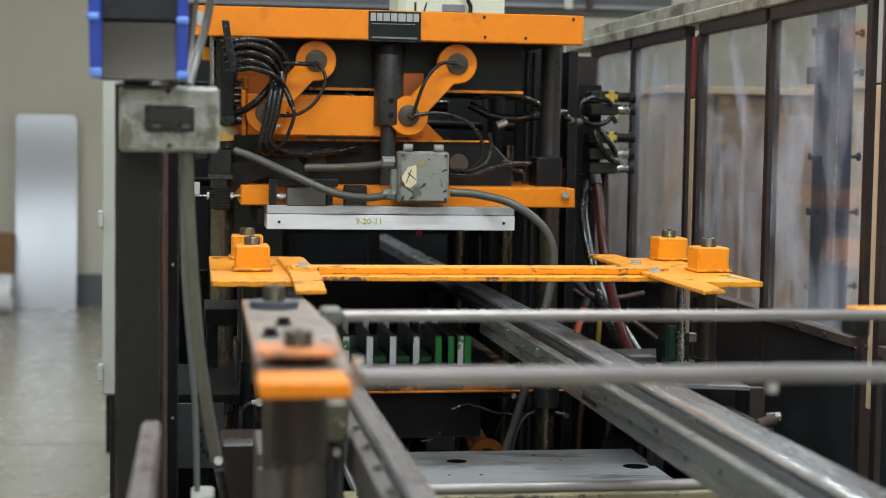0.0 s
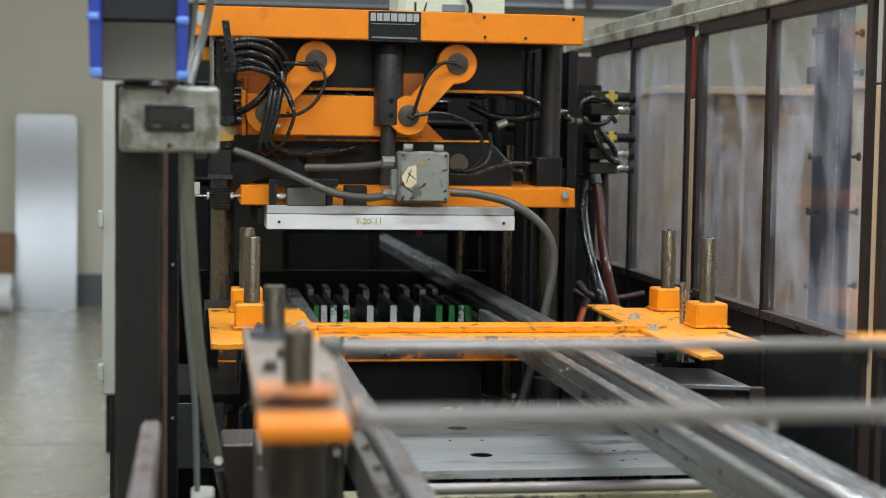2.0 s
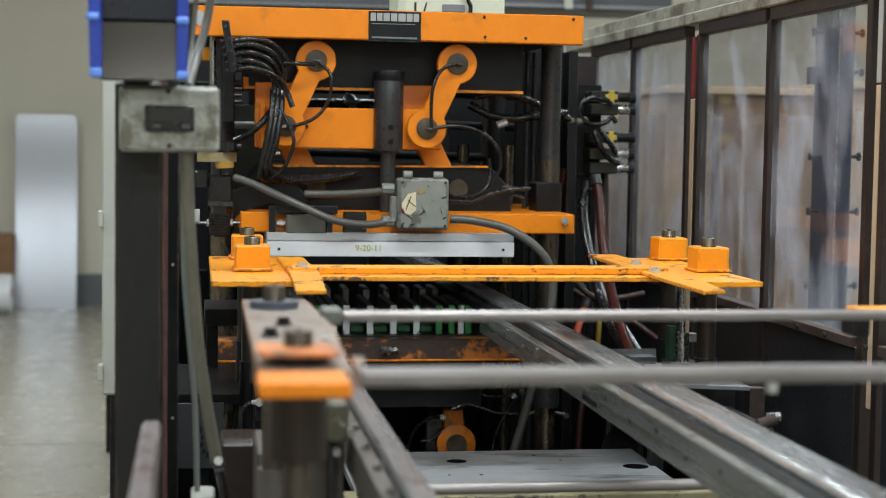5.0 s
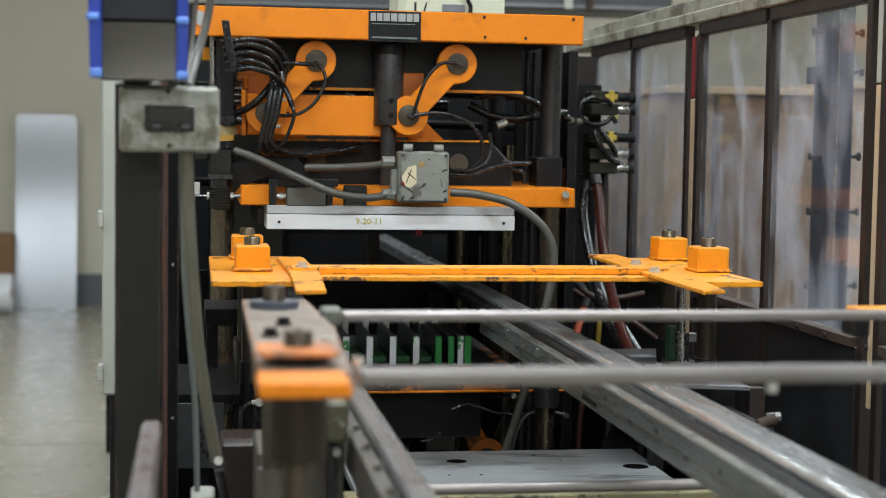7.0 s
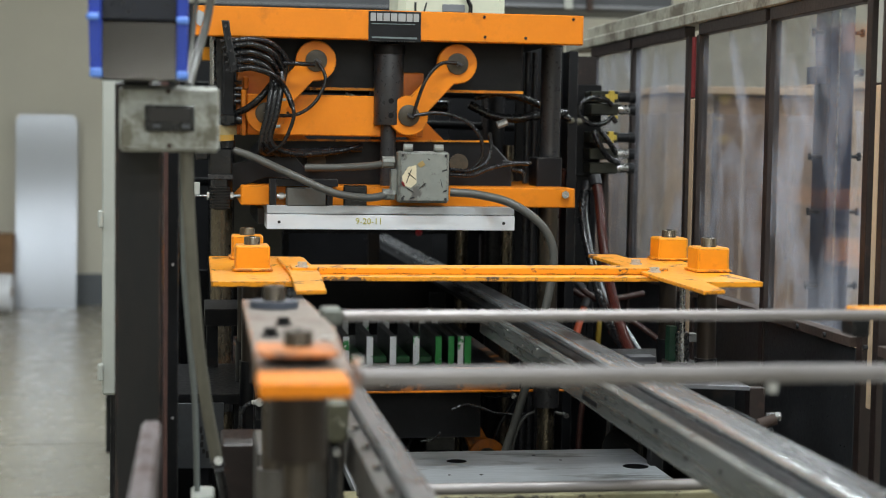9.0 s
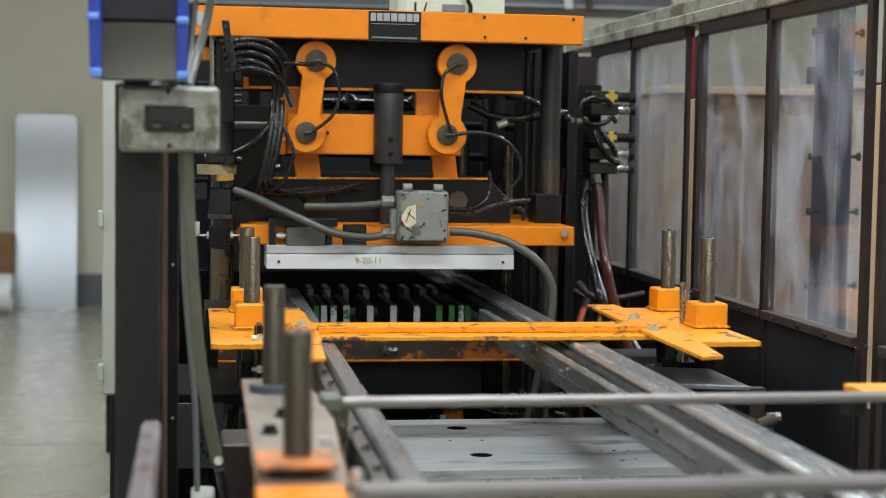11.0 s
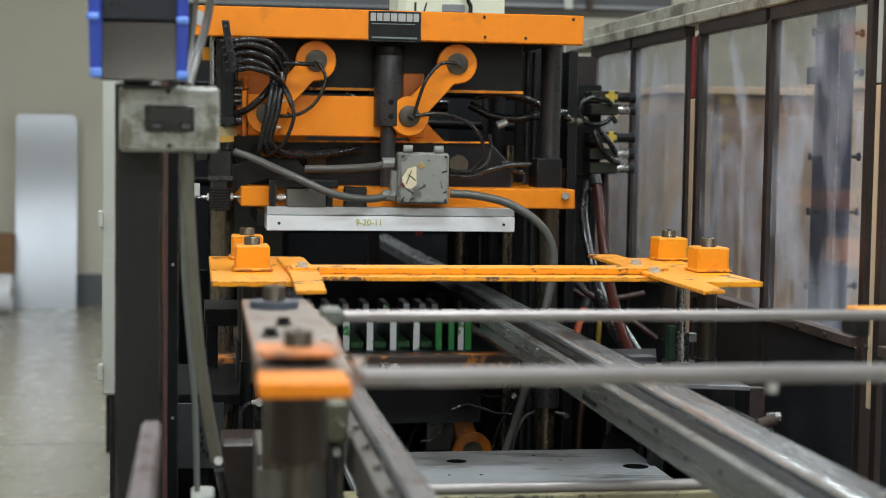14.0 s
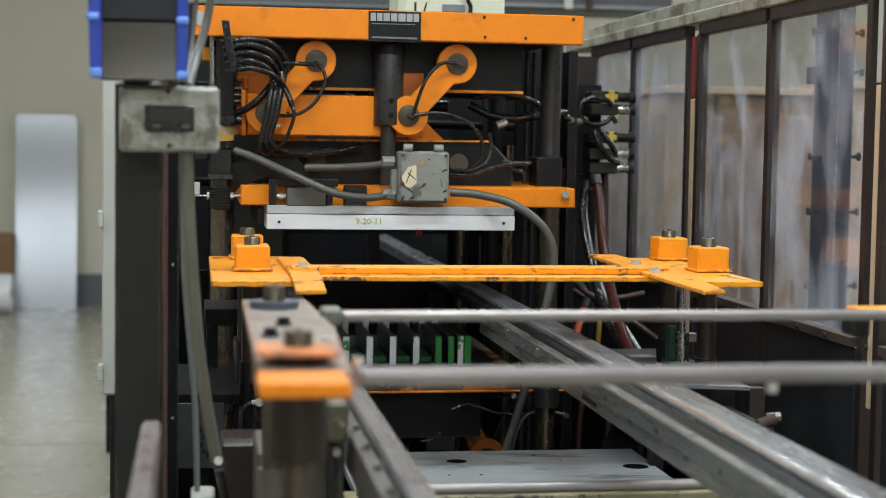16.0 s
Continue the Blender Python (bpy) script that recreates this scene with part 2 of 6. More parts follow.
def prism(bm, pts, y0, y1, bevel=0.0):
    """Outline pts of (x, z), thick from y0 to y1."""
    lo = [bm.verts.new((x, y0, z)) for x, z in pts]
    hi = [bm.verts.new((x, y1, z)) for x, z in pts]
    fs = [bm.faces.new(lo), bm.faces.new(hi[::-1])]
    n = len(pts)
    for i in range(n):
        fs.append(bm.faces.new((lo[(i + 1) % n], lo[i], hi[i], hi[(i + 1) % n])))
    bmesh.ops.recalc_face_normals(bm, faces=fs)
    if bevel:
        bmesh.ops.bevel(bm, geom=list({e for f in fs[:2] for e in f.edges}), offset=bevel, segments=1, affect="EDGES", profile=0.5)
    return bm


def slab(bm, pts, z0, z1, bevel=0.0015):
    """Outline pts of (x, y), thick from z0 to z1."""
    lo = [bm.verts.new((x, y, z0)) for x, y in pts]
    hi = [bm.verts.new((x, y, z1)) for x, y in pts]
    fs = [bm.faces.new(lo[::-1]), bm.faces.new(hi)]
    n = len(pts)
    for i in range(n):
        fs.append(bm.faces.new((lo[i], lo[(i + 1) % n], hi[(i + 1) % n], hi[i])))
    bmesh.ops.recalc_face_normals(bm, faces=fs)
    if bevel:
        bmesh.ops.bevel(bm, geom=list({e for f in fs for e in f.edges}), offset=bevel, segments=1, affect="EDGES", profile=0.5)
    return bm


def smooth_path(pts, steps=8):
    ps = [Vector(p) for p in pts]
    ps = [ps[0] * 2 - ps[1]] + ps + [ps[-1] * 2 - ps[-2]]
    out = []
    for i in range(1, len(ps) - 2):
        p0, p1, p2, p3 = ps[i - 1:i + 3]
        for k in range(steps):
            t = k / steps
            out.append(0.5 * (2 * p1 + (p2 - p0) * t + (2 * p0 - 5 * p1 + 4 * p2 - p3) * t * t + (3 * p1 - p0 - 3 * p2 + p3) * t ** 3))
    out.append(ps[-2])
    return out


def hose(bm, pts, r, seg=12, steps=8, ridge=0.0):
    path = smooth_path(pts, steps)
    rings, prev = [], None
    for i, p in enumerate(path):
        d = (path[min(i + 1, len(path) - 1)] - path[max(i - 1, 0)]).normalized()
        if prev is None:
            u = d.orthogonal().normalized()
        else:
            u = (prev - d * prev.dot(d)).normalized()
        prev = u
        v = d.cross(u)
        rr = r * (1 + (ridge if i % 2 else 0))
        rings.append([bm.verts.new(p + (u * math.cos(a) + v * math.sin(a)) * rr) for a in (2 * math.pi * k / seg for k in range(seg))])
    for a, b in zip(rings, rings[1:]):
        for k in range(seg):
            f = bm.faces.new((a[k], a[(k + 1) % seg], b[(k + 1) % seg], b[k]))
            f.smooth = True
    bm.faces.new(rings[0][::-1])
    bm.faces.new(rings[-1])
    return bm


def round_smooth(bm):
    for f in bm.faces:
        f.smooth = len(f.verts) == 4


def mesh_object(name, bm, mat, smooth=False):
    if smooth:
        round_smooth(bm)
    me = bpy.data.meshes.new(name)
    bm.normal_update()
    bm.to_mesh(me)
    bm.free()
    me.materials.append(mat)
    if smooth:
        me.set_sharp_from_angle(angle=radians(40))
    return new(name, me)


def part(name, bm, mat, parent, label="", smooth=False):
    ob = mesh_object(name, bm, mat, smooth)
    if parent is not None:
        ob.parent = parent
        ob.matrix_parent_inverse = Matrix.Translation(-parent_origin(parent))
    return tagged(ob, label)


def parent_origin(ob):
    p = Vector((0, 0, 0))
    while ob is not None:
        p += ob.location + ob.matrix_parent_inverse.translation
        ob = ob.parent
    return p


def thing(name, label, category, at=(0, 0, 0), group="", kind=""):
    ob = new(name)
    ob.location = at
    return tagged(ob, label, category, group, kind)


def B():
    return bmesh.new()


def bx(*a, **k):
    return box(B(), *a, **k)


def cy(*a, **k):
    return cyl(B(), *a, **k)


def ho(*a, **k):
    return hose(B(), *a, **k)


def structure(name, bm, mat, label, category=""):
    return tagged(mesh_object(name, bm, mat), label, category or name.split("_")[0], kind="structure")


def hexbolt(bm, x, y, z, r=0.012, h=0.01):
    cyl(bm, (x, y, z), (x, y, z + 0.003), r * 1.35, 20)
    cyl(bm, (x, y, z + 0.003), (x, y, z + 0.003 + h), r, 6)
    return bm

# ---- the hall ----
JOINT = material("dirty_floor_joint", (0.045, 0.04, 0.032), 0.8, var=0.2)
floor = structure("floor", bx(-9, 10, -7, 14, -0.2, -0.012, bevel=0), JOINT, "polished grey-beige concrete factory floor", "floor")


def floor_slabs():
    xs, ys = (-9, -5.6, -2.4, 0.9, 4.2, 7.4, 10), (-7, -4.4, -1.4, 1.6, 4.6, 7.55, 10.35, 11.85, 14)
    for xa, xb in zip(xs, xs[1:]):
        for ya, yb in zip(ys, ys[1:]):
            part("slab", bx(xa + 0.005, xb - 0.005, ya + 0.006, yb - 0.006, -0.0119, 0, bevel=0.003), FLOOR, floor)


floor_slabs()
structure("wall_north", bx(-9.2, 10.2, 13.82, 14.02, 0, 5), WALL, "cream painted far wall of the hall", "wall")
structure("wall_south", bx(-9.2, 10.2, -7.2, -7, 0, 5), WALL, "cream painted hall wall", "wall")
structure("wall_west", bx(-9.2, -9, -7, 13.82, 0, 5), WALL, "cream painted hall wall", "wall")
structure("wall_east", bx(10, 10.2, -7, 13.82, 0, 5), WALL, "cream painted hall wall", "wall")
structure("ceiling", bx(-9.2, 10.2, -7.2, 14.02, 5, 5.2), CEIL, "pale hall ceiling", "ceiling")
structure("baseboard", bx(-8.9, 9.9, 13.79, 13.818, 0, 0.269), BASEBOARD, "slate grey skirting along the far wall", "skirting")


def lamp_fixtures():
    first = None
    for x, y in LAMP_XY:
        if first is None:
            first = thing("ceiling_light", "long white fluorescent strip light on the ceiling", "lamp", (x, y, LAMP_Z), "ceiling lights")
            part("housing", bx(x - 1.25, x + 1.25, y - 0.17, y + 0.17, LAMP_Z, LAMP_Z + 0.06), CABINET, first)
            for s in (-0.08, 0.08):
                part("tube", cy((x - 1.2, y + s, LAMP_Z - 0.02), (x + 1.2, y + s, LAMP_Z - 0.02), 0.013, seg=12), TUBE, first, "lit fluorescent tube")
            for s in (-0.8, 0.8):
                part("hanger", bx(x + s - 0.01, x + s + 0.01, y - 0.01, y + 0.01, LAMP_Z + 0.06, 5), CABINET, first)
        else:
            copy_thing(first, pose(x, y, LAMP_Z))


lamp_fixtures()


# ---- machine guard with clear panels ----
GX = 1.4
def guard():
    g = thing("machine_guard", "brown steel machine guard with scuffed clear plastic panels", "guard", (GX, 4.0, 0))
    ys = [2.25, 3.175, 3.77, 4.43, 5.02, 5.56]
    for i, y in enumerate(ys):
        for k, off in enumerate((0, -0.08 if i == 1 else -0.1) if i in (1, 3) else (0,)):
            part("post", bx(GX, GX + 0.028, y + off - 0.014, y + off + 0.014, 0, 1.76), BROWN_STEEL, g)
        if i in (1, 3):
            part("edge_strip", bx(GX + 0.002, GX + 0.006, y - (0.06 if i == 1 else 0.068), y - 0.038, 0.9, 1.58), CARD_L, g, "tan strip between two posts")
            part("upper_strip", bx(GX + 0.002, GX + 0.006, y - (0.06 if i == 1 else 0.068), y - 0.038, 1.584, 1.757), RED_TAPE if i == 3 else CABINET, g, "painted strip between two posts")
    for a, b in ((2.25, 3.08), (3.19, 3.77), (3.77, 4.33), (4.43, 5.02), (5.02, 5.56)):
        part("clear_panel", bx(GX + 0.012, GX + 0.016, a + 0.015, b - 0.015, 1.045, 1.755, bevel=0), CLEAR, g, "scuffed clear plastic panel with painted reflection haze").visible_shadow = False
        part("sill", bx(GX - 0.008, GX + 0.03, a + 0.015, b - 0.015, 1.02, 1.042), RUSTY, g, "rusty sill rail")
        part("top_rail", bx(GX - 0.004, GX + 0.028, a + 0.015, b - 0.015, 1.758, 1.79), BROWN_STEEL, g)
        part("lower_panel", bx(GX + 0.006, GX + 0.01, a + 0.015, b - 0.015, 0.12, 1.018), GUARD_PANEL, g, "dark grey sheet steel panel")
    part("cap", bx(GX - 0.012, GX + 0.09, 2.0, 5.9, 1.7905, 1.825, bevel=0.004), GUARD_TOP, g, "weathered pale grey cap along the top")
    part("cap_upper", bx(GX + 0.02, GX + 0.12, 2.0, 5.7, 1.8255, 1.87, bevel=0.004), GUARD_TOP, g, "weathered pale grey upper cap")
    for y in (2.86, 3.0, 3.12, 3.34, 3.5, 3.66, 3.9, 4.1, 4.3):
        part("bolt", cyl(B(), (GX - 0.014, y, 1.031), (GX - 0.006, y, 1.031), 0.006, 8), DARK_STEEL, g)


guard()
# ---- toggle press: fixed frame ----
S_UP, S_LOW = 0.1075, 0.088
TOPZ = 1.658
LX, RX = 0.317, 0.699
PZ = 1.391
L1, L2 = 0.193, 0.1816


def knuckle(f):
    """Knuckle place, left of and below the top pivot, when the platen has gone the share f of its stroke."""
    d = TOPZ - (PZ - S_UP * f)
    a = (d * d + L1 * L1 - L2 * L2) / (2 * d)
    return math.sqrt(max(1e-6, L1 * L1 - a * a)), a


LETTER_DIM = material("dim_print", (0.16, 0.20, 0.20), 0.6, var=0.2)
press = thing("press_frame", "orange and black steel toggle press frame", "press", (0.5, 4.4, 0))


def press_frame():
    p = press
    part("top_beam", bx(-0.006, 1.036, 4.2, 4.23, 1.714, 1.793, bevel=0.003), ORANGE, p, "bright orange painted top beam")
    part("nameplate", bx(0.451, 0.591, 4.196, 4.199, 1.711, 1.7905, bevel=0), BLACK_STEEL, p, "black maker's plate with pale print")
    np_ = [ob for ob in p.children if ob.name.startswith("nameplate")][0]
    x = 0.456
    zt, zb = 1.785, 1.764
    for i, w in enumerate((11, 11, 13, 13, 15, 12, 11)):
        w *= 0.0015 * 0.86
        bm = B()
        prism(bm, [(x, zb), (x + w, zb), (x + w, zt), (x, zt)], 4.1935, 4.1965)
        part("logo_bar", bm, LETTER, np_, "pale logo shape")
        x += w + 0.0030
    part("print_line", prism(B(), [(0.46, 1.723), (0.581, 1.723), (0.581, 1.718), (0.46, 1.719)], 4.1945, 4.1965), LETTER_DIM, np_, "fine pale print")
    part("print_line", prism(B(), [(0.459, 1.758), (0.575, 1.758), (0.575, 1.756), (0.459, 1.756)], 4.1945, 4.1965), LETTER_DIM, np_, "fine pale print")
    part("sticker", prism(B(), [(-0.003, 1.768), (0.006, 1.781), (0.02, 1.774), (0.023, 1.759), (0.012, 1.737), (-0.001, 1.747)], 4.196, 4.1995), SHEET, p, "silver grey worn sticker")
    part("crown", bx(0.019, 1.024, 4.235, 5.335, 1.731, 1.790), BLACK_STEEL, p)
    part("crosshead", bx(0.126, 0.898, 4.33, 4.45, 1.586, 1.724, bevel=0.004), BLACK_STEEL, p, "black crosshead block")
    part("edge_line", bx(0.129, 0.899, 4.327, 4.337, 1.583, 1.591, bevel=0.0005), ORANGE_WORN, p, "thin orange painted lower edge")
    for cx, yy, r in ((COL_L, 4.42, 0.029), (COL_R, 4.42, 0.029), (COL_L, 5.25, 0.029), (COL_R, 5.25, 0.029)):
        part("column", cyl(B(), (cx, yy, 0.12), (cx, yy, 1.72), r, 28), DARK_STEEL, p, smooth=True)
    part("polished_section", cyl(B(), (COL_R, 4.42, 0.75), (COL_R, 4.42, 1.399), 0.0296, 28), ROD_DARK, p, "polished lower column", True)
    part("polished_section", cyl(B(), (COL_L, 4.42, 0.75), (COL_L, 4.42, 1.292), 0.0296, 28), ROD, p, "polished lower column", True)
    part("side_frame", bx(0.042, 0.109, 4.52, 4.58, 0.1, 1.72), BLACK_STEEL, p)
    part("side_frame", bx(1.092, 1.121, 4.6, 4.68, 0.1, 1.72), BLACK_STEEL, p)
    for x in (0.989, 1.011):
        part("guide_tube", cyl(B(), (x, 4.7, 0.42), (x, 4.7, 1.72), 0.009, 16), DARK_STEEL, p, smooth=True)
    # black sheet added behind the tubes to darken the light gap
    part("rear_screen", bx(0.996, 1.151, 4.9, 4.92, 0.42, 1.72), BLACK_STEEL, p)
    part("bed", bx(0.02, 1.06, 4.22, 5.4, 0.12, 0.42), BLACK_STEEL, p, "black press bed")
    for x in (0.05, 1.0):
        for y in (4.3, 5.3):
            part("foot", bx(x - 0.05, x + 0.05, y - 0.05, y + 0.05, 0, 0.12), BLACK_STEEL, p)
    for i, (x, y, z) in enumerate(((0.762, 4.2, 1.782), (1.007, 4.2, 1.782), (0.765, 4.2, 1.729), (0.876, 4.2, 1.729))):
        part("screw", cyl(B(), (x, y - 0.003, z), (x, y + 0.004, z), 0.004, 12), BLACK_STEEL, p)


COL_L, COL_R = 0.072, 0.998


def ring_link(name, parent, r1, r2, w, length, y0, y1, mat, label=""):
    """A dog-bone link hanging from the origin down to -length."""
    pts = []
    a1, a2 = math.asin(w / r1), math.asin(w / r2)
    n = 20
    for i in range(n + 1):
        a = -math.pi / 2 + a1 + (2 * math.pi - 2 * a1) * i / n
        pts.append((r1 * math.cos(a), r1 * math.sin(a)))
    for i in range(n + 1):
        a = math.pi / 2 + a2 + (2 * math.pi - 2 * a2) * i / n
        pts.append((r2 * math.cos(a), -length + r2 * math.sin(a)))
    ob = mesh_object(name, prism(B(), pts, y0, y1, 0.002), mat)
    ob.parent = parent
    return tagged(ob, label)


def local_part(name, bm, mat, parent, label="", smooth=False):
    ob = mesh_object(name, bm, mat, smooth)
    ob.parent = parent
    return tagged(ob, label)


def make_links(parent):
    """Upper and lower toggle links at both pivots; returns (link, kind, x) for the motion."""
    out = []
    for x in (LX, RX):
        up = ring_link("toggle_link", parent, 0.054, 0.054, 0.031, L1, -0.035, -0.005, ORANGE, "orange dog-bone toggle link")
        for z in (0, -L1):
            local_part("pin", cyl(B(), (0, -0.042, z), (0, 0.02, z), 0.029, 28, bevel=0.002), PIN, up, "greasy brown pin", True)
            local_part("grease_nipple", cyl(cyl(B(), (0, -0.056, z), (0, -0.041, z), 0.0065, 12), (-0.004, -0.054, z - 0.002), (0.012, -0.054, z + 0.002), 0.005, 10), DARK_STEEL, up, "dark steel grease fitting", True)
        if x == LX:
            hs = [(0.004, -0.052, 0.0), (0.05, -0.06, -0.02), (0.072, -0.062, -0.08), (0.06, -0.06, -0.14), (0.01, -0.052, -L1)]
        else:
            hs = [(-0.002, -0.052, 0.0), (-0.035, -0.06, -0.035), (-0.036, -0.065, -0.09), (-0.012, -0.06, -0.15), (0.012, -0.052, -L1)]
        local_part("grease_hose", hose(B(), hs, 0.0048), RUBBER, up, "thin black grease hose", True)
        low = ring_link("lower_link", parent, 0.046, 0.044, 0.034, L2, 0.085, 0.115, ORANGE, "orange lower link")
        out += [(up, "up", x), (low, "low", x)]
    return out


def press_hoses():
    """Hose manifold and the fan of hoses at the left end of the beam."""
    p = press
    mf = part("manifold", prism(B(), [(0.065, 1.752), (0.085, 1.752), (0.088, 1.724), (0.108, 1.625), (0.09, 1.618), (0.071, 1.714)], 4.15, 4.166, 0.002), BLACK_STEEL, p, "black hose manifold block")
    for hx, hz in ((0.0755, 1.738), (0.083, 1.707), (0.09, 1.675), (0.0975, 1.641)):
        part("manifold_screw", cyl(B(), (hx, 4.1475, hz), (hx, 4.152, hz), 0.0038, 10), DARK_STEEL, mf, "small cap screw")
    ends = ((0.1, 4.17, 1.702), (0.103, 4.165, 1.689), (0.106, 4.16, 1.668), (0.109, 4.155, 1.647), (0.112, 4.15, 1.628))
    mids = ((0.147, 4.17, 1.706), (0.15, 4.16, 1.691), (0.147, 4.155, 1.67), (0.144, 4.15, 1.649), (0.147, 4.145, 1.63))
    outs = ((0.195, 4.19, 1.697), (0.2, 4.18, 1.67), (0.194, 4.175, 1.649), (0.189, 4.17, 1.628), (0.2, 4.165, 1.613))
    downs = ((0.235, 4.22, 1.658), (0.226, 4.22, 1.625), (0.218, 4.22, 1.604), (0.206, 4.22, 1.592), (0.233, 4.2, 1.58))
    tails = ((0.227, 4.23, 1.592), (0.222, 4.23, 1.56), (0.213, 4.23, 1.533), (0.204, 4.23, 1.51), (0.253, 4.2, 1.533))
    for a, b, c, d, e in zip(ends, mids, outs, downs, tails):
        part("hydraulic_hose", ho([a, b, c, d, e], 0.0078), RUBBER, p, "glossy black hydraulic hose", True)
    zs = ((0.074, 4.15, 1.703), (0.077, 4.15, 1.686), (0.081, 4.15, 1.667), (0.086, 4.15, 1.648), (0.089, 4.15, 1.628))
    for x, y, z in zs:
        part("hose_fitting", cyl(cyl(B(), (x - 0.004, y + 0.02, z), (x + 0.032, y + 0.02, z), 0.0075, 6), (x - 0.011, y + 0.02, z - 0.004), (x - 0.003, y + 0.02, z - 0.004), 0.0048, 10), DARK_STEEL, p)
    part("hydraulic_hose", ho([(0.23, 4.21, 1.648), (0.27, 4.2, 1.647), (0.31, 4.22, 1.646)], 0.006), RUBBER, p, "thin black hose", True)
    # pale rod put in for the light strip along the column
    part("vertical_conduit", cyl(B(), (0.045, 4.3, 1.717), (0.046, 4.3, 1.591), 0.009, 14), STEEL, p)
    part("column_cover", bx(0.072, 0.1, 4.25, 4.33, 1.493, 1.706), BLACK_STEEL, p)
    for k in range(4):
        z = 1.598 - k * 0.017
        part("stud", cyl(B(), (0.103, 4.3, z), (0.122, 4.3, z), 0.0055, 8), DARK_STEEL, p)
    part("orange_tab", bx(0.016, 0.041, 4.5, 4.515, 1.664, 1.702), ORANGE_WORN, p, "small orange tab")
    part("gusset", bx(0.126, 0.141, 4.31, 4.325, 1.581, 1.614), ORANGE, p, "orange gusset")
    # oil lines in the dark at the right
    part("oil_line", ho([(0.81, 4.6, 1.58), (0.877, 4.6, 1.593), (0.945, 4.6, 1.583), (1.014, 4.6, 1.557), (1.101, 4.6, 1.519)], 0.011), RUBBER, p, "black oil line", True)
    part("oil_line", ho([(0.785, 4.55, 1.557), (0.852, 4.55, 1.526), (0.92, 4.55, 1.518), (0.987, 4.55, 1.528), (1.083, 4.6, 1.539)], 0.013), RUBBER, p, "black oil line", True)
    part("oil_fitting", cyl(B(), (0.86, 4.5, 1.497), (0.888, 4.5, 1.508), 0.011, 10), CHROME, p, "bright steel fitting")
    part("oil_line", ho([(1.091, 4.62, 1.371), (1.088, 4.7, 1.163), (1.117, 4.7, 1.024), (1.225, 4.7, 0.972), (1.368, 4.7, 0.99)], 0.01), BROWN_HOSE, p, "dark brown hose", True)


BROWN_HOSE = material("dark_brown_hose", (0.05, 0.022, 0.018), 0.3, var=0.2)
press_frame()
press_hoses()
LINKS = make_links(press)

# greasy orange; on the yoke's rear cheeks the darker tone stands for shadow
ORANGE_DIRTY_SHADED = material("greasy_shaded_orange_paint", (0.62, 0.17, 0.008), 0.35, var=0.2, scale=12, stain=(0.12, 0.05, 0.015), stain_at=0.54, stain_scale=12, stain_soft=0.15)
# ---- yoke between the knuckles ----
yoke = thing("toggle_yoke", "orange cross yoke between the toggle knuckles", "press part", (0, 0, 0))


def make_yoke():
    w = RX - LX
    local_part("yoke_bar", box(B(), -0.05, w + 0.03, 0.0, 0.03, -0.058, 0.052, 0.003), ORANGE, yoke)
    local_part("yoke_cheek", box(B(), -0.066, -0.052, -0.01, 0.05, -0.06, 0.062, 0.002), ORANGE, yoke)
    for x in (0.0, w):
        local_part("rear_cheek", box(B(), x - 0.078, x + 0.05, 0.032, 0.048, -0.058, 0.118, 0.003), ORANGE_DIRTY_SHADED, yoke, "greasy orange rear cheek plate, darkened for shade")
    local_part("yoke_stud", cyl(B(), (0.058, -0.006, 0), (0.058, 0.0, 0), 0.006, 12), BLACK_STEEL, yoke)


    local_part("grease_hose", hose(B(), [(w + 0.012, -0.06, 0.0), (w + 0.08, -0.06, 0.008), (w + 0.15, -0.058, -0.01), (w + 0.195, -0.05, -0.055), (w + 0.202, -0.04, -0.11), (w + 0.17, -0.03, -0.15)], 0.0052), RUBBER, yoke, "thin black grease hose", True)


make_yoke()

# ---- upper platen, with everything that rides on it (drawn at its top position) ----
upper = thing("upper_platen", "black upper platen with orange beam and tooling", "press platen", (0.5, 4.4, 1.3))


TAN_RING = material("oily_tan_ring", (0.30, 0.24, 0.12), 0.45, var=0.3, scale=25)


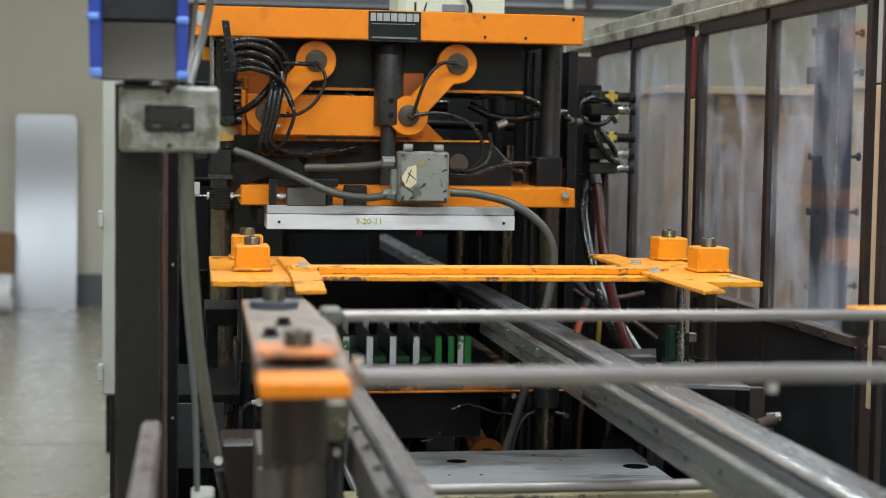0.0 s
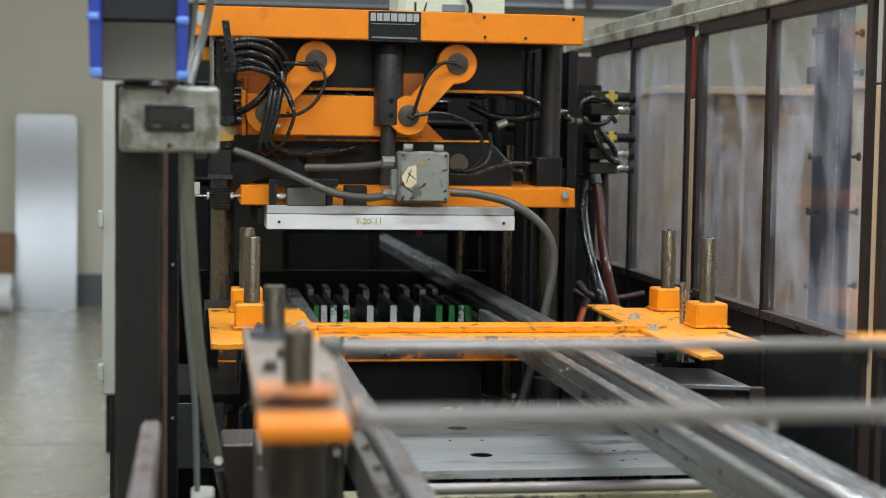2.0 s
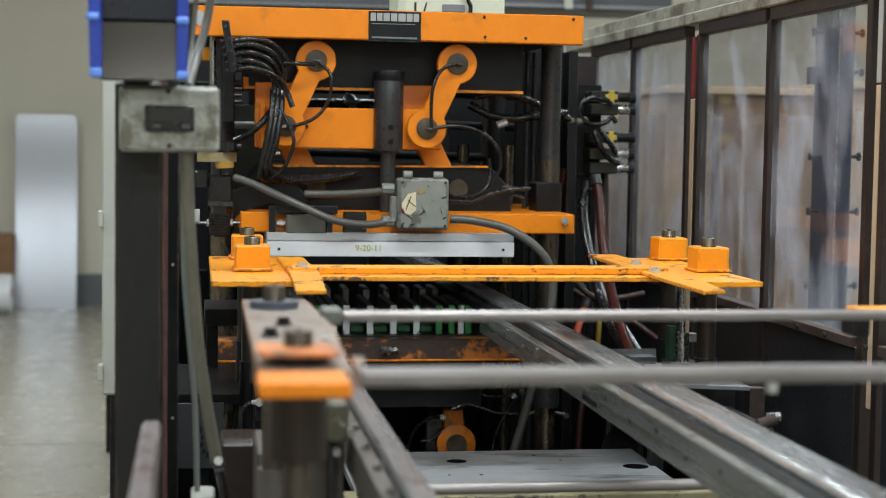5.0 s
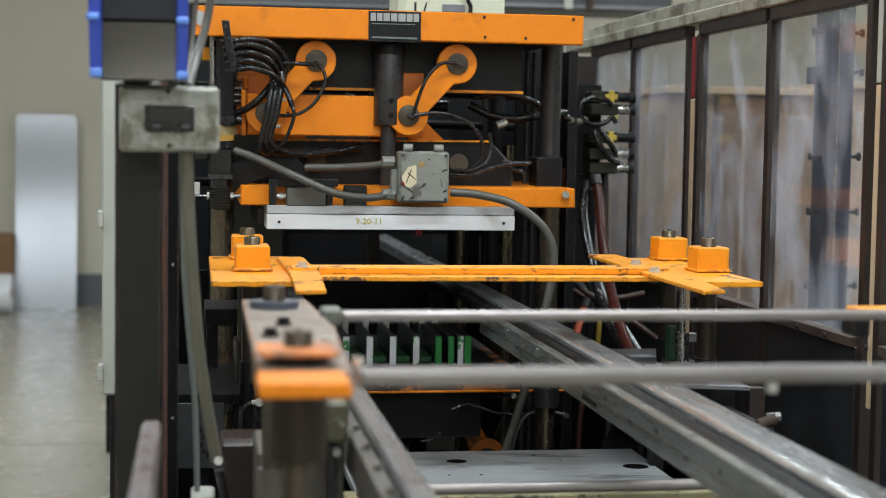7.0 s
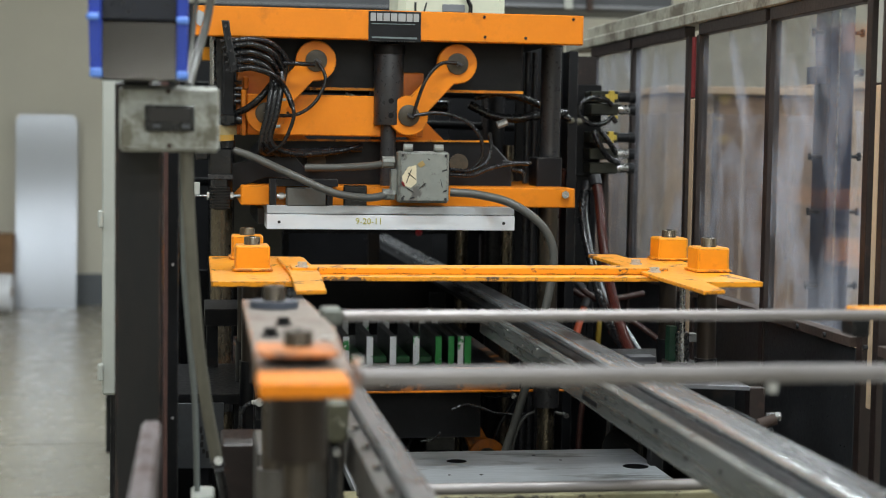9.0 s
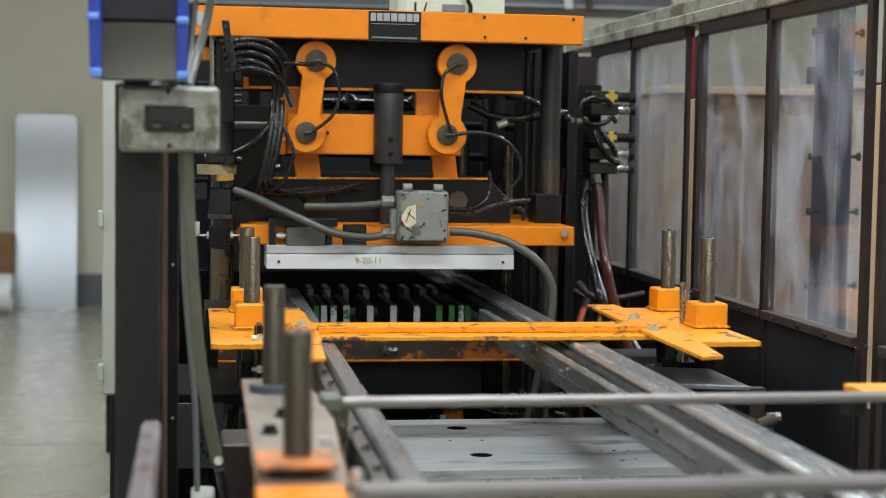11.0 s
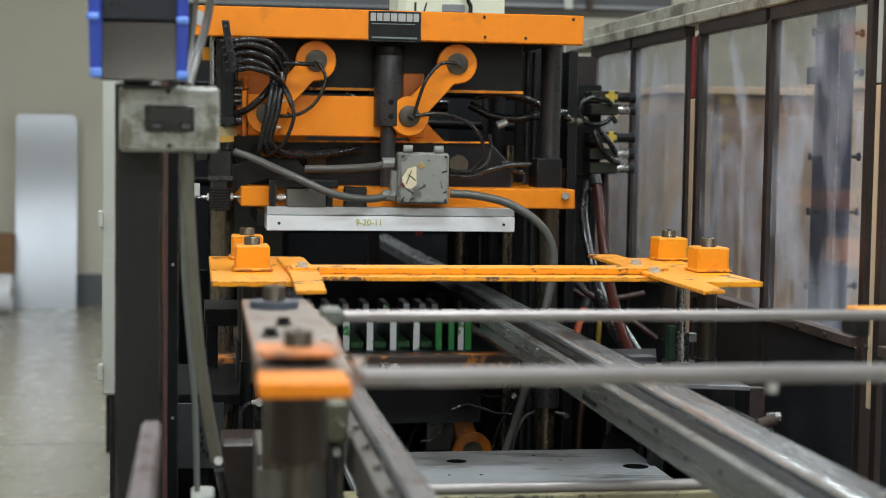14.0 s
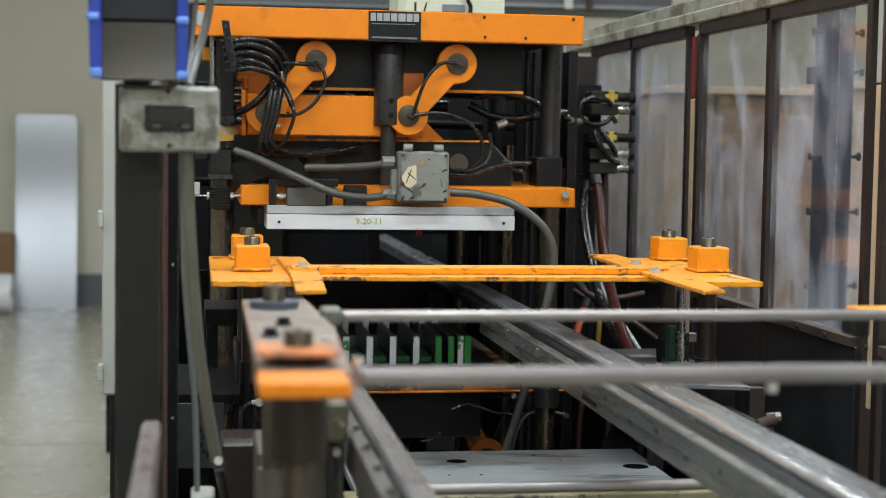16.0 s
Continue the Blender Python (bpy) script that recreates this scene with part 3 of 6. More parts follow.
def upper_platen():
    u = upper
    pts = [(0.202, 1.447), (0.815, 1.451), (0.875, 1.389), (0.877, 1.318), (0.129, 1.318), (0.128, 1.37)]
    part("platen_body", prism(B(), pts, 4.36, 5.1, 0.003), BLACK_STEEL, u, "black tapered platen body")
    edge = [(0.204, 1.449), (0.814, 1.453), (0.814, 1.448), (0.204, 1.443)]
    part("edge_line", prism(B(), edge, 4.352, 4.37), ORANGE_WORN, u, "orange painted edge")
    part("cross_beam", bx(0.118, 1.022, 4.2, 5, 1.273, 1.326, bevel=0.003), ORANGE, u, "orange lower cross beam")
    part("beam_bolt", cyl(B(), (0.995, 4.2, 1.309), (0.988, 4.17, 1.31), 0.011, 6), STEEL, u)
    part("tool_plate", bx(0.185, 0.845, 4.15, 4.9, 1.213, 1.252, bevel=0.001), ALU, u, "bright aluminium tool plate")
    part("tool_backing", bx(0.185, 0.844, 4.152, 4.902, 1.254, 1.275, bevel=0.001), ALU_PLATE, u, "dull aluminium backing plate")
    part("tool_side", bx(0.167, 0.191, 4.3, 4.9, 1.216, 1.262), DARK_STEEL, u)
    # solid black discs for the holes, the dark inside is only their colour
    for x, y, z in ((0.217, 4.15, 1.232), (0.815, 4.15, 1.232)):
        part("hole", cyl(B(), (x, y - 0.002, z), (x, y + 0.01, z), 0.004, 14), INK, u)
    # central sleeve and its rod
    cx = 0.517
    sl = part("sleeve", cyl(B(), (cx, 4.28, 1.49), (cx, 4.28, 1.708), 0.04, 36, bevel=0.003), DARK_STEEL, u, "dark steel sleeve", True)
    part("collar", cyl(B(), (cx, 4.28, 1.68), (cx, 4.28, 1.707), 0.042, 36, bevel=0.002), BLACK_STEEL, u, smooth=True)
    part("rod", cyl(B(), (cx, 4.28, 1.31), (cx, 4.28, 1.49), 0.021, 28), DARK_STEEL, u, smooth=True)
    # sleeve holes are black discs too, recess shade put into the colour
    for z in (1.555, 1.516):
        part("hole", cyl(B(), (cx + 0.002, 4.2385, z), (cx + 0.002, 4.25, z), 0.0075, 16), CHAIN_RECESS_BLACK, u)
    # sleeves on the columns
    part("bushing", bx(0.951, 1.024, 4.37, 4.48, 1.322, 1.408, bevel=0.003), BLACK_STEEL, u, "dark guide bushing; below the clamp plates it stands for shade")
    part("bushing_pin", cyl(B(), (0.328, 4.35, 1.389), (0.327, 4.33, 1.389), 0.026, 24), PIN, u, "greasy brown pin")
    part("bushing_pin", cyl(B(), (0.724, 4.35, 1.389), (0.721, 4.33, 1.389), 0.026, 24), PIN, u, "greasy brown pin")
    # left bracket and gear motor block
    br = [(0.099, 1.381), (0.201, 1.406), (0.261, 1.407), (0.3, 1.361), (0.3, 1.344), (0.186, 1.345), (0.119, 1.321), (0.099, 1.298)]
    part("bracket", prism(B(), br, 4.262, 4.282, 0.001), BLACK_STEEL, u, "black bracket plate")
    part("clamp_frame", box(bx(0.192, 0.21, 4.165, 4.205, 1.273, 1.344), 0.21, 0.372, 4.165, 4.205, 1.325, 1.345), BLACK_STEEL, u)
    part("clamp_cheek", bx(0.343, 0.358, 4.16, 4.2, 1.273, 1.3245), BLACK_STEEL, u)
    part("clamp_block", bx(0.236, 0.339, 4.15, 4.2, 1.273, 1.322, bevel=0.003), GREY_DARK, u, "grey-brown clamp block")
    part("clamp_screw", cyl(cyl(B(), (0.212, 4.18, 1.299), (0.237, 4.18, 1.299), 0.006, 12), (0.218, 4.18, 1.299), (0.23, 4.18, 1.299), 0.009, 6), CHROME, u)
    vs = part("valve_strip", bx(0.388, 0.450, 4.178, 4.1975, 1.272, 1.329, bevel=0.003), GLOSS_BLACK, u, "black valve strip with blue marks")
    for x in (0.400, 0.414, 0.430):
        part("blue_mark", bx(x, x + 0.008, 4.1765, 4.1785, 1.293, 1.302, bevel=0.0005), BLUE_L, vs, "small blue mark")
    # junction box
    jb = part("junction_box", bx(0.526, 0.661, 4.12, 4.19, 1.286, 1.422, bevel=0.006), GREY_BOX, u, "scuffed grey junction box")
    part("box_cover", bx(0.529, 0.657, 4.112, 4.118, 1.29, 1.418, bevel=0.003), GREY_BOX, jb)
    part("box_flange", bx(0.51, 0.528, 4.15, 4.18, 1.306, 1.373), GREY_BOX, jb)
    for a, b, c in ((0.552, 4.13, 1.43), (0.633, 4.13, 1.429)):
        ears = cyl(B(), (a - 0.012, b, c), (a + 0.012, b, c), 0.011, 14)
        part("hinge_ear", ears, GREY_BOX, jb)
    st = [(0.537, 1.333), (0.535, 1.356), (0.55, 1.38), (0.572, 1.386), (0.573, 1.338), (0.558, 1.326)]
    part("sticker", prism(B(), st, 4.1105, 4.112), PAPER, jb, "torn yellowed warning sticker")
    for a, b, mt in (((0.546, 4.11, 1.339), (0.559, 4.11, 1.374), INK), ((0.55, 4.11, 1.365), (0.571, 4.11, 1.348), INK), ((0.535, 4.11, 1.342), (0.541, 4.11, 1.33), RED_TAPE), ((0.547, 4.11, 1.326), (0.565, 4.11, 1.315), INK), ((0.58, 4.11, 1.324), (0.597, 4.11, 1.339), INK)):
        part("sticker_mark", cyl(B(), (a[0], 4.1103, a[2]), (b[0], 4.1103, b[2]), 0.0011 if mt == INK else 0.003, 6), mt, jb)
    for a, b in (((0.640, 1.372), (0.652, 1.376)), ((0.636, 1.352), (0.640, 1.330)), ((0.644, 1.318), (0.652, 1.322)), ((0.602, 1.404), (0.606, 1.402)), ((0.534, 1.300), (0.540, 1.306)), ((0.556, 1.300), (0.566, 1.303)), ((0.588, 1.352), (0.594, 1.332))):
        part("chip", prism(B(), [(a[0], a[1]), (b[0], b[1]), (b[0] + 0.003, b[1] - 0.003), (a[0] + 0.001, a[1] - 0.004)], 4.1108, 4.1122), INK, jb, "chipped paint")
    for x, z in ((0.536, 1.411), (0.650, 1.411), (0.536, 1.297), (0.650, 1.297)):
        part("cover_screw", cyl(B(), (x, 4.1095, z), (x, 4.1125, z), 0.0038, 10), DARK_STEEL, jb)
    part("scratch", prism(B(), [(0.574, 1.388), (0.588, 1.398), (0.596, 1.387), (0.583, 1.379)], 4.1105, 4.112), BRASS, jb)
    # conduits to the box
    part("conduit", ho([(0.1, 4.22, 1.417), (0.153, 4.2, 1.399), (0.254, 4.14, 1.354), (0.356, 4.12, 1.311), (0.447, 4.14, 1.298), (0.509, 4.16, 1.307)], 0.01, steps=22, ridge=0.05), CONDUIT, u, "grey flexible conduit", True)
    part("conduit", ho([(0.29, 4.24, 1.373), (0.379, 4.22, 1.375), (0.465, 4.18, 1.382), (0.511, 4.16, 1.392)], 0.01, steps=22, ridge=0.05), CONDUIT, u, "grey flexible conduit", True)
    for x, y, z in ((0.509, 4.16, 1.307), (0.508, 4.16, 1.392)):
        part("gland", cyl(B(), (x - 0.02, y, z), (x + 0.012, y, z), 0.015, 8), GREY_BOX, u)
    part("cable", ho([(0.674, 4.2, 1.374), (0.731, 4.22, 1.371), (0.781, 4.24, 1.393), (0.796, 4.25, 1.433), (0.791, 4.25, 1.474)], 0.0055), RUBBER, u, "black cable", True)
    part("cable", ho([(0.674, 4.2, 1.36), (0.739, 4.22, 1.358), (0.784, 4.24, 1.375), (0.855, 4.3, 1.388), (0.918, 4.33, 1.39)], 0.0055), RUBBER, u, "black cable", True)
    # the long conduit from the box to below
    part("conduit", ho([(0.669, 4.15, 1.314), (0.733, 4.14, 1.31), (0.817, 4.1, 1.291), (0.89, 4.08, 1.245), (0.93, 4.08, 1.189), (0.938, 4.08, 1.126), (0.922, 4.08, 1.028), (0.89, 4.08, 0.885), (0.854, 4.08, 0.749), (0.819, 4.08, 0.636), (0.789, 4.08, 0.538)], 0.011, steps=22, ridge=0.05), CONDUIT, u, "grey flexible conduit looping down", True)
    # air unit on the left end
    au = part("air_unit", bx(0.034, 0.096, 4.2, 4.25, 1.349, 1.423, bevel=0.005), GLOSS_BLACK, u, "black air filter unit with amber cup")
    part("tan_ring", cyl(B(), (0.056, 4.25, 1.457), (0.056, 4.25, 1.482), 0.052, 32), TAN_RING, au, "oily tan ring", True)
    part("amber_cup", cyl(B(), (0.077, 4.22, 1.441), (0.076, 4.22, 1.457), 0.024, 24), GREASE, au, "amber cup", True)
    part("cup_cap", cyl(B(), (0.082, 4.22, 1.482), (0.082, 4.22, 1.508), 0.026, 24), GLOSS_BLACK, au, smooth=True)
    part("neck", cyl(B(), (0.083, 4.22, 1.423), (0.082, 4.22, 1.442), 0.021, 24), GLOSS_BLACK, au)
    part("top_block", bx(0.023, 0.104, 4.195, 4.245, 1.4845, 1.511, bevel=0.004), GLOSS_BLACK, au, "glossy black regulator head")
    part("side_knob", cyl(B(), (0.104, 4.22, 1.497), (0.121, 4.22, 1.497), 0.012, 16, bevel=0.002), GLOSS_BLACK, au, "black side knob", True)
    part("side_block", bx(-0.001, 0.0335, 4.2, 4.24, 1.39, 1.435, bevel=0.004), GLOSS_BLACK, au, "black side block")
    for yy in range(8):
        zc = 1.319 - yy * 0.0075
        part("fin", bx(0.037, 0.091, 4.19, 4.24, zc - 0.0025, zc + 0.0025, bevel=0.0008), GLOSS_BLACK, au)
    part("fin_core", bx(0.048, 0.083, 4.2, 4.24, 1.26, 1.349), GLOSS_BLACK, au)
    part("collar_band", bx(0.033, 0.097, 4.195, 4.245, 1.34, 1.353), DARK_STEEL, au)
    part("cross_rod", cyl(B(), (-0.002, 4.21, 1.296), (0.133, 4.21, 1.297), 0.0045, 12), STEEL, au)
    part("rod_nut", cyl(B(), (0.03, 4.21, 1.296), (0.036, 4.21, 1.296), 0.010, 6), CHROME, au)
    part("rod_nut", cyl(B(), (0.092, 4.21, 1.297), (0.099, 4.21, 1.297), 0.010, 6), CHROME, au)
    part("limit_block", bx(-0.004, 0.012, 4.2, 4.22, 1.299, 1.332), CABINET, u, "small white limit block")
    # hoses hanging in a bundle on the left
    for i, dx in enumerate((-6, 2, 10)):
        k = i * 0.012
        part("bundle_hose", ho([(0.202 + k, 4.225 + k * 0.3, 1.654), (0.199 + k, 4.205, 1.591), (0.187 + k, 4.195, 1.517), (0.172 + k, 4.205, 1.442), (0.184 + k * 3, 4.24, 1.409), (0.278 + k * 4, 4.3, 1.416), (0.45, 4.335, 1.424 + k * 0.4)], 0.0085), RUBBER, u, "black hydraulic hose", True)
    for i, (x, y, z) in enumerate(((0.206, 4.19, 1.549), (0.191, 4.19, 1.478))):
        part("hose_tie", cyl(B(), (x - 0.006, y + 0.015, z), (x + 0.03, y + 0.015, z + 0.004), 0.004, 10), CABINET, u, "pale cable tie")
    part("bundle_hose", ho([(0.226, 4.2, 1.591), (0.252, 4.18, 1.532), (0.252, 4.18, 1.495), (0.226, 4.19, 1.436), (0.189, 4.22, 1.41)], 0.005), RUBBER, u, "thin black hose", True)
    part("bundle_hose", ho([(0.198, 4.24, 1.592), (0.171, 4.23, 1.559), (0.139, 4.24, 1.531), (0.104, 4.26, 1.513)], 0.009), RUBBER, u, "black hydraulic hose", True)
    # fittings on the right
    part("fitting", cyl(cyl(B(), (0.845, 4.33, 1.394), (0.861, 4.33, 1.394), 0.006, 10), (0.861, 4.33, 1.393), (0.926, 4.33, 1.393), 0.004, 10), DARK_STEEL, u)
    part("hydraulic_line", ho([(0.872, 4.34, 1.374), (0.904, 4.34, 1.365), (0.909, 4.34, 1.335)], 0.006), RUBBER, u, smooth=True)
    # written date on the plate
    c = bpy.data.curves.new("date_text", "FONT")
    c.body, c.size, c.extrude = "9-20-11", 0.023, 0.0003
    ob = new("date_text", c)
    ob.matrix_world = pose(0.417, 4.1485, 1.228, 90, 0, 0)
    me = bpy.data.meshes.new_from_object(ob)
    bpy.data.objects.remove(ob)
    me.materials.append(CHALK)
    t = new("date_writing", me)
    t.parent = u
    t.matrix_parent_inverse = Matrix.Translation(-u.location)
    t.matrix_basis = pose(0.417, 4.1485, 1.228, 90, 0, 0)
    tagged(t, "yellow hand-written date")


GREY_DARK = material("grey_brown_enamel", (0.085, 0.08, 0.07), 0.5, var=0.15, scale=15)
upper_platen()

# ---- lower platen with tooling bars (drawn at its low, resting position) ----
lower = thing("lower_platen", "rusty orange lower platen with green and white tooling bars", "press platen", (0.5, 4.4, 0.8))
LOWD = -0.088


def lower_platen():
    w = lower
    z = LOWD
    part("platen_body", bx(0.042, 0.897, 4.3, 5.1, 0.845 + z, 0.902 + z, bevel=0.003), ORANGE_RUST, w, "rusted dark platen with orange paint left")
    part("edge_line", bx(0.042, 1.026, 4.296, 4.31, 0.844 + z - 0.003, 0.847 + z), ORANGE, w, "orange lower edge")
    part("tool_base", bx(0.302, 0.86, 4.36, 5.09, 0.9022 + z, 0.9052 + z, bevel=0), BLACK_STEEL, w, "black oily tool base")
    zt, zb = 0.986 + z, 0.891 + z
    ends = ((0.336, 0.014, GREEN), (0.357, 0.017, WHITE_END), (0.384, 0.017, WHITE_END), (0.42, 0.018, WHITE_END), (0.487, 0.018, WHITE_END), (0.553, 0.018, WHITE_END), (0.619, 0.018, WHITE_END), (0.683, 0.018, GREEN), (0.719, 0.017, GREEN), (0.746, 0.016, WHITE_END), (0.767, 0.019, GREEN))
    for i, (x, wd, mat) in enumerate(ends):
        bar = part("tool_bar", bx(x - wd / 2, x + wd / 2, 4.404, 4.72, zb, zt, bevel=0.001), DARK_STEEL, w, "black tooling bar with painted end")
        part("bar_end", bx(x - wd / 2, x + wd / 2, 4.398, 4.4035, zb, zt, bevel=0.0005), mat, bar, "painted bar end")
    for (xa, wa, _a), (xb, wb, _b) in zip(ends, ends[1:]):
        ga, gb = xa + wa / 2 + 0.004, xb - wb / 2 - 0.004
        if gb - ga > 0.012:
            part("spacer_block", bx(ga, gb, 4.43, 4.7, 0.9054 + z, 0.926 + z, bevel=0.004), GREEN_DARK, w, "oily green spacer block")
    for i, x in enumerate((0.356, 0.409, 0.465, 0.529, 0.593, 0.657, 0.707, 0.747)):
        bar = part("tool_bar", bx(x - 0.009, x + 0.009, 4.904, 5.05, zb, zt, bevel=0.001), DARK_STEEL, w, "black tooling bar with pale end")
        part("bar_end", bx(x - 0.009, x + 0.009, 4.898, 4.9035, zb, zt - 0.002, bevel=0.0005), WHITE_END, bar, "pale bar end")
    part("weld_knot", cyl(cyl(B(), (0.51, 4.3, 0.874), (0.53, 4.285, 0.871), 0.013, 10), (0.532, 4.3, 0.869), (0.554, 4.29, 0.874), 0.009, 8), STEEL, w)
    for ob in w.children:
        if ob.name.startswith("weld_knot"):
            ob.location.z += z
    part("skirt", bx(0.42, 0.80, 4.36, 4.41, 0.703 + z, 0.8445 + z), BLACK_STEEL, w)


GREEN_DARK = material("oily_green_paint", (0.022, 0.105, 0.035), 0.4, var=0.35, scale=18)
lower_platen()

# ---- lower toggle: an orange knuckle under the platen ----
low_toggle = thing("lower_toggle", "orange lower toggle knuckle with a greasy pin", "press part", (0, 0, 0))
local_part("knuckle_arm", prism(B(), [(-0.036, 0.10), (0.018, 0.10), (0.024, 0.045), (0.05, 0.0), (0.03, -0.04), (-0.03, -0.04), (-0.05, 0.0), (-0.034, 0.045)], 0, 0.03, 0.003), ORANGE_DIRTY_SHADED, low_toggle)
local_part("knuckle_ring", cyl(B(), (0, -0.012, 0), (0, 0.0, 0), 0.056, 32, bevel=0.002), ORANGE_DIRTY_SHADED, low_toggle, smooth=True)
local_part("pin", cyl(B(), (0, -0.02, 0), (0, -0.012, 0), 0.03, 24), PIN, low_toggle, "greasy brown pin")
# ---- feed rails ----
RZ = 1.02


def rail_profile(y0, y1):
    """Rail cap: a flat top that rolls over into a rounded left edge."""
    pts = [(0.868, RZ - 0.03), (0.868, RZ - 0.005), (0.865, RZ - 0.002)]
    pts += [(0.820 - 0.016 * math.sin(a), RZ - 0.018 + 0.016 * math.cos(a)) for a in (math.pi / 2 * k / 6 for k in range(7))]
    pts += [(0.804, RZ - 0.03)]
    return prism(B(), pts, y0, y1)


def rails():
    r = thing("feed_rail", "worn steel chain rail with a black chain groove", "rail", (0.8, 3.5, 0), "feed rails")
    y0, y1 = 1.2, 7.2
    part("rail_cap", rail_profile(y0, y1), RAIL_STEEL, r, "shiny worn rail cap", True)
    # rolled edge; its bright highlight is helped by a much paler steel
    part("rail_lip", cyl(B(), (0.8145, y0, RZ - 0.0125), (0.8145, y1, RZ - 0.0125), 0.0115, 28), LIP_HIGHLIGHT_STEEL, r, "polished rolled edge, paler to carry the highlight", True)
    part("chain_groove", bx(0.7655, 0.803, y0, y1, RZ - 0.034, RZ - 0.022), CHAIN_RECESS_BLACK, r, "black chain groove")
    part("side_plate", bx(0.742, 0.7645, y0, 4.1, RZ - 0.046, RZ - 0.012, bevel=0.003), RAIL_SIDE, r, "scratched steel side plate")
    part("lower_plate", bx(0.7455, 0.7625, y0, 4.1, RZ - 0.076, RZ - 0.0462, bevel=0.003), RAIL_SIDE, r, "oily lower side plate")
    # slot is a thin black strip on the plate, its shade painted
    part("slot", box(B(), 0.7448, 0.7460, 2.86, 2.97, RZ - 0.066, RZ - 0.056, 0.0003), CHAIN_RECESS_BLACK, r, "dark slot in the side plate")
    for y, dz in ((3.08, 0.024), (3.14, 0.036), (3.37, 0.022), (3.52, 0.034), (3.70, 0.02)):
        part("clip_screw", cyl(B(), (0.739, y, RZ - dz), (0.7425, y, RZ - dz), 0.0026, 8), CHROME, r, "bright small screw")
    links = 260
    b = B()
    for i in range(links):
        y = 1.3 + i * 0.0127
        box(b, 0.771, 0.797, y, y + 0.008, RZ - 0.0218, RZ - 0.015, 0)
    tagged(part("chain", b, CHAIN_STEEL, r, "black roller chain"), kind="stuff")
    for i in range(16):
        y = 1.5 + i * 0.16
        part("screw", cyl(B(), (0.7405, y, RZ - 0.035 - 0.012 * (i % 2)), (0.7425, y, RZ - 0.035 - 0.012 * (i % 2)), 0.0045, 10), BLACK_STEEL, r)
    l = thing("feed_rail", "worn narrow steel feed rail", "rail", (0.27, 3.5, 0), "feed rails")
    part("rail_cap", bx(0.257, 0.294, 1.2, 4.55, RZ - 0.028, RZ, bevel=0.004), RAIL_STEEL, l, "scuffed rail cap")
    part("side_plate", bx(0.232, 0.256, 1.2, 4.55, RZ - 0.075, RZ - 0.016), GREY_BROWN, l)
    for i in range(18):
        y = 1.5 + i * 0.15
        part("screw", cyl(B(), (0.244, y, RZ - 0.0165), (0.244, y, RZ - 0.008), 0.006, 10), STEEL, l)
    for x in (0.272, 0.80):
        for y in ((2.35, 4.0) if x < 0.5 else (1.25, 5.2)):
            part("rail_leg", bx(x - 0.025, x + 0.025, y - 0.02, y + 0.02, 0, RZ - 0.0765 if x > 0.5 else RZ - 0.0755), BLACK_STEEL, l if x < 0.5 else r)


rails()

# ---- middle clamp frame: slides on four fixed rods (drawn raised) ----
MZ = 1.16
S_MID, S_NEAR, S_PLT = 0.128, 0.124, 0.076
mid = thing("clamp_frame", "chipped orange clamp frame with four guide blocks", "clamp frame", (0.6, 3.4, MZ), "clamp frames")
ROD_AT = ((0.124, 3.49), (0.124, 3.84), (1.166, 3.49), (1.179, 3.84))


def mid_frame():
    m = mid
    part("corner_plate", slab(B(), [(0.033, 3.22), (0.2, 3.22), (0.236, 3.5), (0.258, 3.9), (0.033, 3.9)], MZ - 0.012, MZ), ORANGE_WORN, m, "orange corner plate")
    part("corner_plate", bx(1.061, 1.2, 3.22, 3.9, MZ - 0.012, MZ), ORANGE_WORN, m, "orange corner plate")
    part("prong", slab(B(), [(0.186, 2.93), (0.244, 2.95), (0.262, 3.35), (0.256, 3.765), (0.192, 3.765), (0.198, 3.4)], MZ + 0.0005, MZ + 0.0085), ORANGE_WORN, m, "orange flat prong")
    part("prong", slab(B(), [(0.972, 2.93), (1.02, 2.945), (1.06, 3.3), (1.06, 3.9), (0.985, 3.9), (0.972, 3.2)], MZ + 0.0005, MZ + 0.0085), ORANGE_WORN, m, "orange flat prong")
    part("cross_bar", slab(B(), [(0.24, 3.33), (1.0, 3.32), (1.0, 3.46), (0.24, 3.46)], MZ - 0.0095, MZ + 0.0003), ORANGE_WORN, m, "chipped orange cross bar")
    part("cross_strip", bx(0.205, 1.04, 3.385, 3.47, MZ + 0.0007, MZ + 0.0145), ORANGE_WORN, m, "chipped orange upper strip")
    for x, y in ROD_AT:
        b = B()
        box(b, x - 0.0375, x + 0.0375, y - 0.04, y + 0.04, MZ + 0.0005, MZ + 0.057, 0.004)
        part("guide_block", b, ORANGE_BLOCK, m, "orange guide block")
        part("weld_bead", box(B(), x - 0.0435, x + 0.0435, y - 0.046, y + 0.046, MZ + 0.0003, MZ + 0.0075, 0.0055), ORANGE_BLOCK, m, "orange painted weld bead")
        # dark tube added round the rod for the shadow below the plate
        part("bushing", cyl(B(), (x, y, MZ - 0.30), (x, y, MZ - 0.0125), 0.0222, 24), ROD_BROWN, m, "dark guide bushing; below the clamp plates it stands for shade", True)
    for x, y in ((0.228, 3.40), (1.0, 3.36), (1.02, 3.58)):
        part("bolt", hexbolt(B(), x, y, MZ + (0.0146 if x < 0.5 else 0.0085), 0.011, 0.008), CHROME, m, "zinc hex bolt")


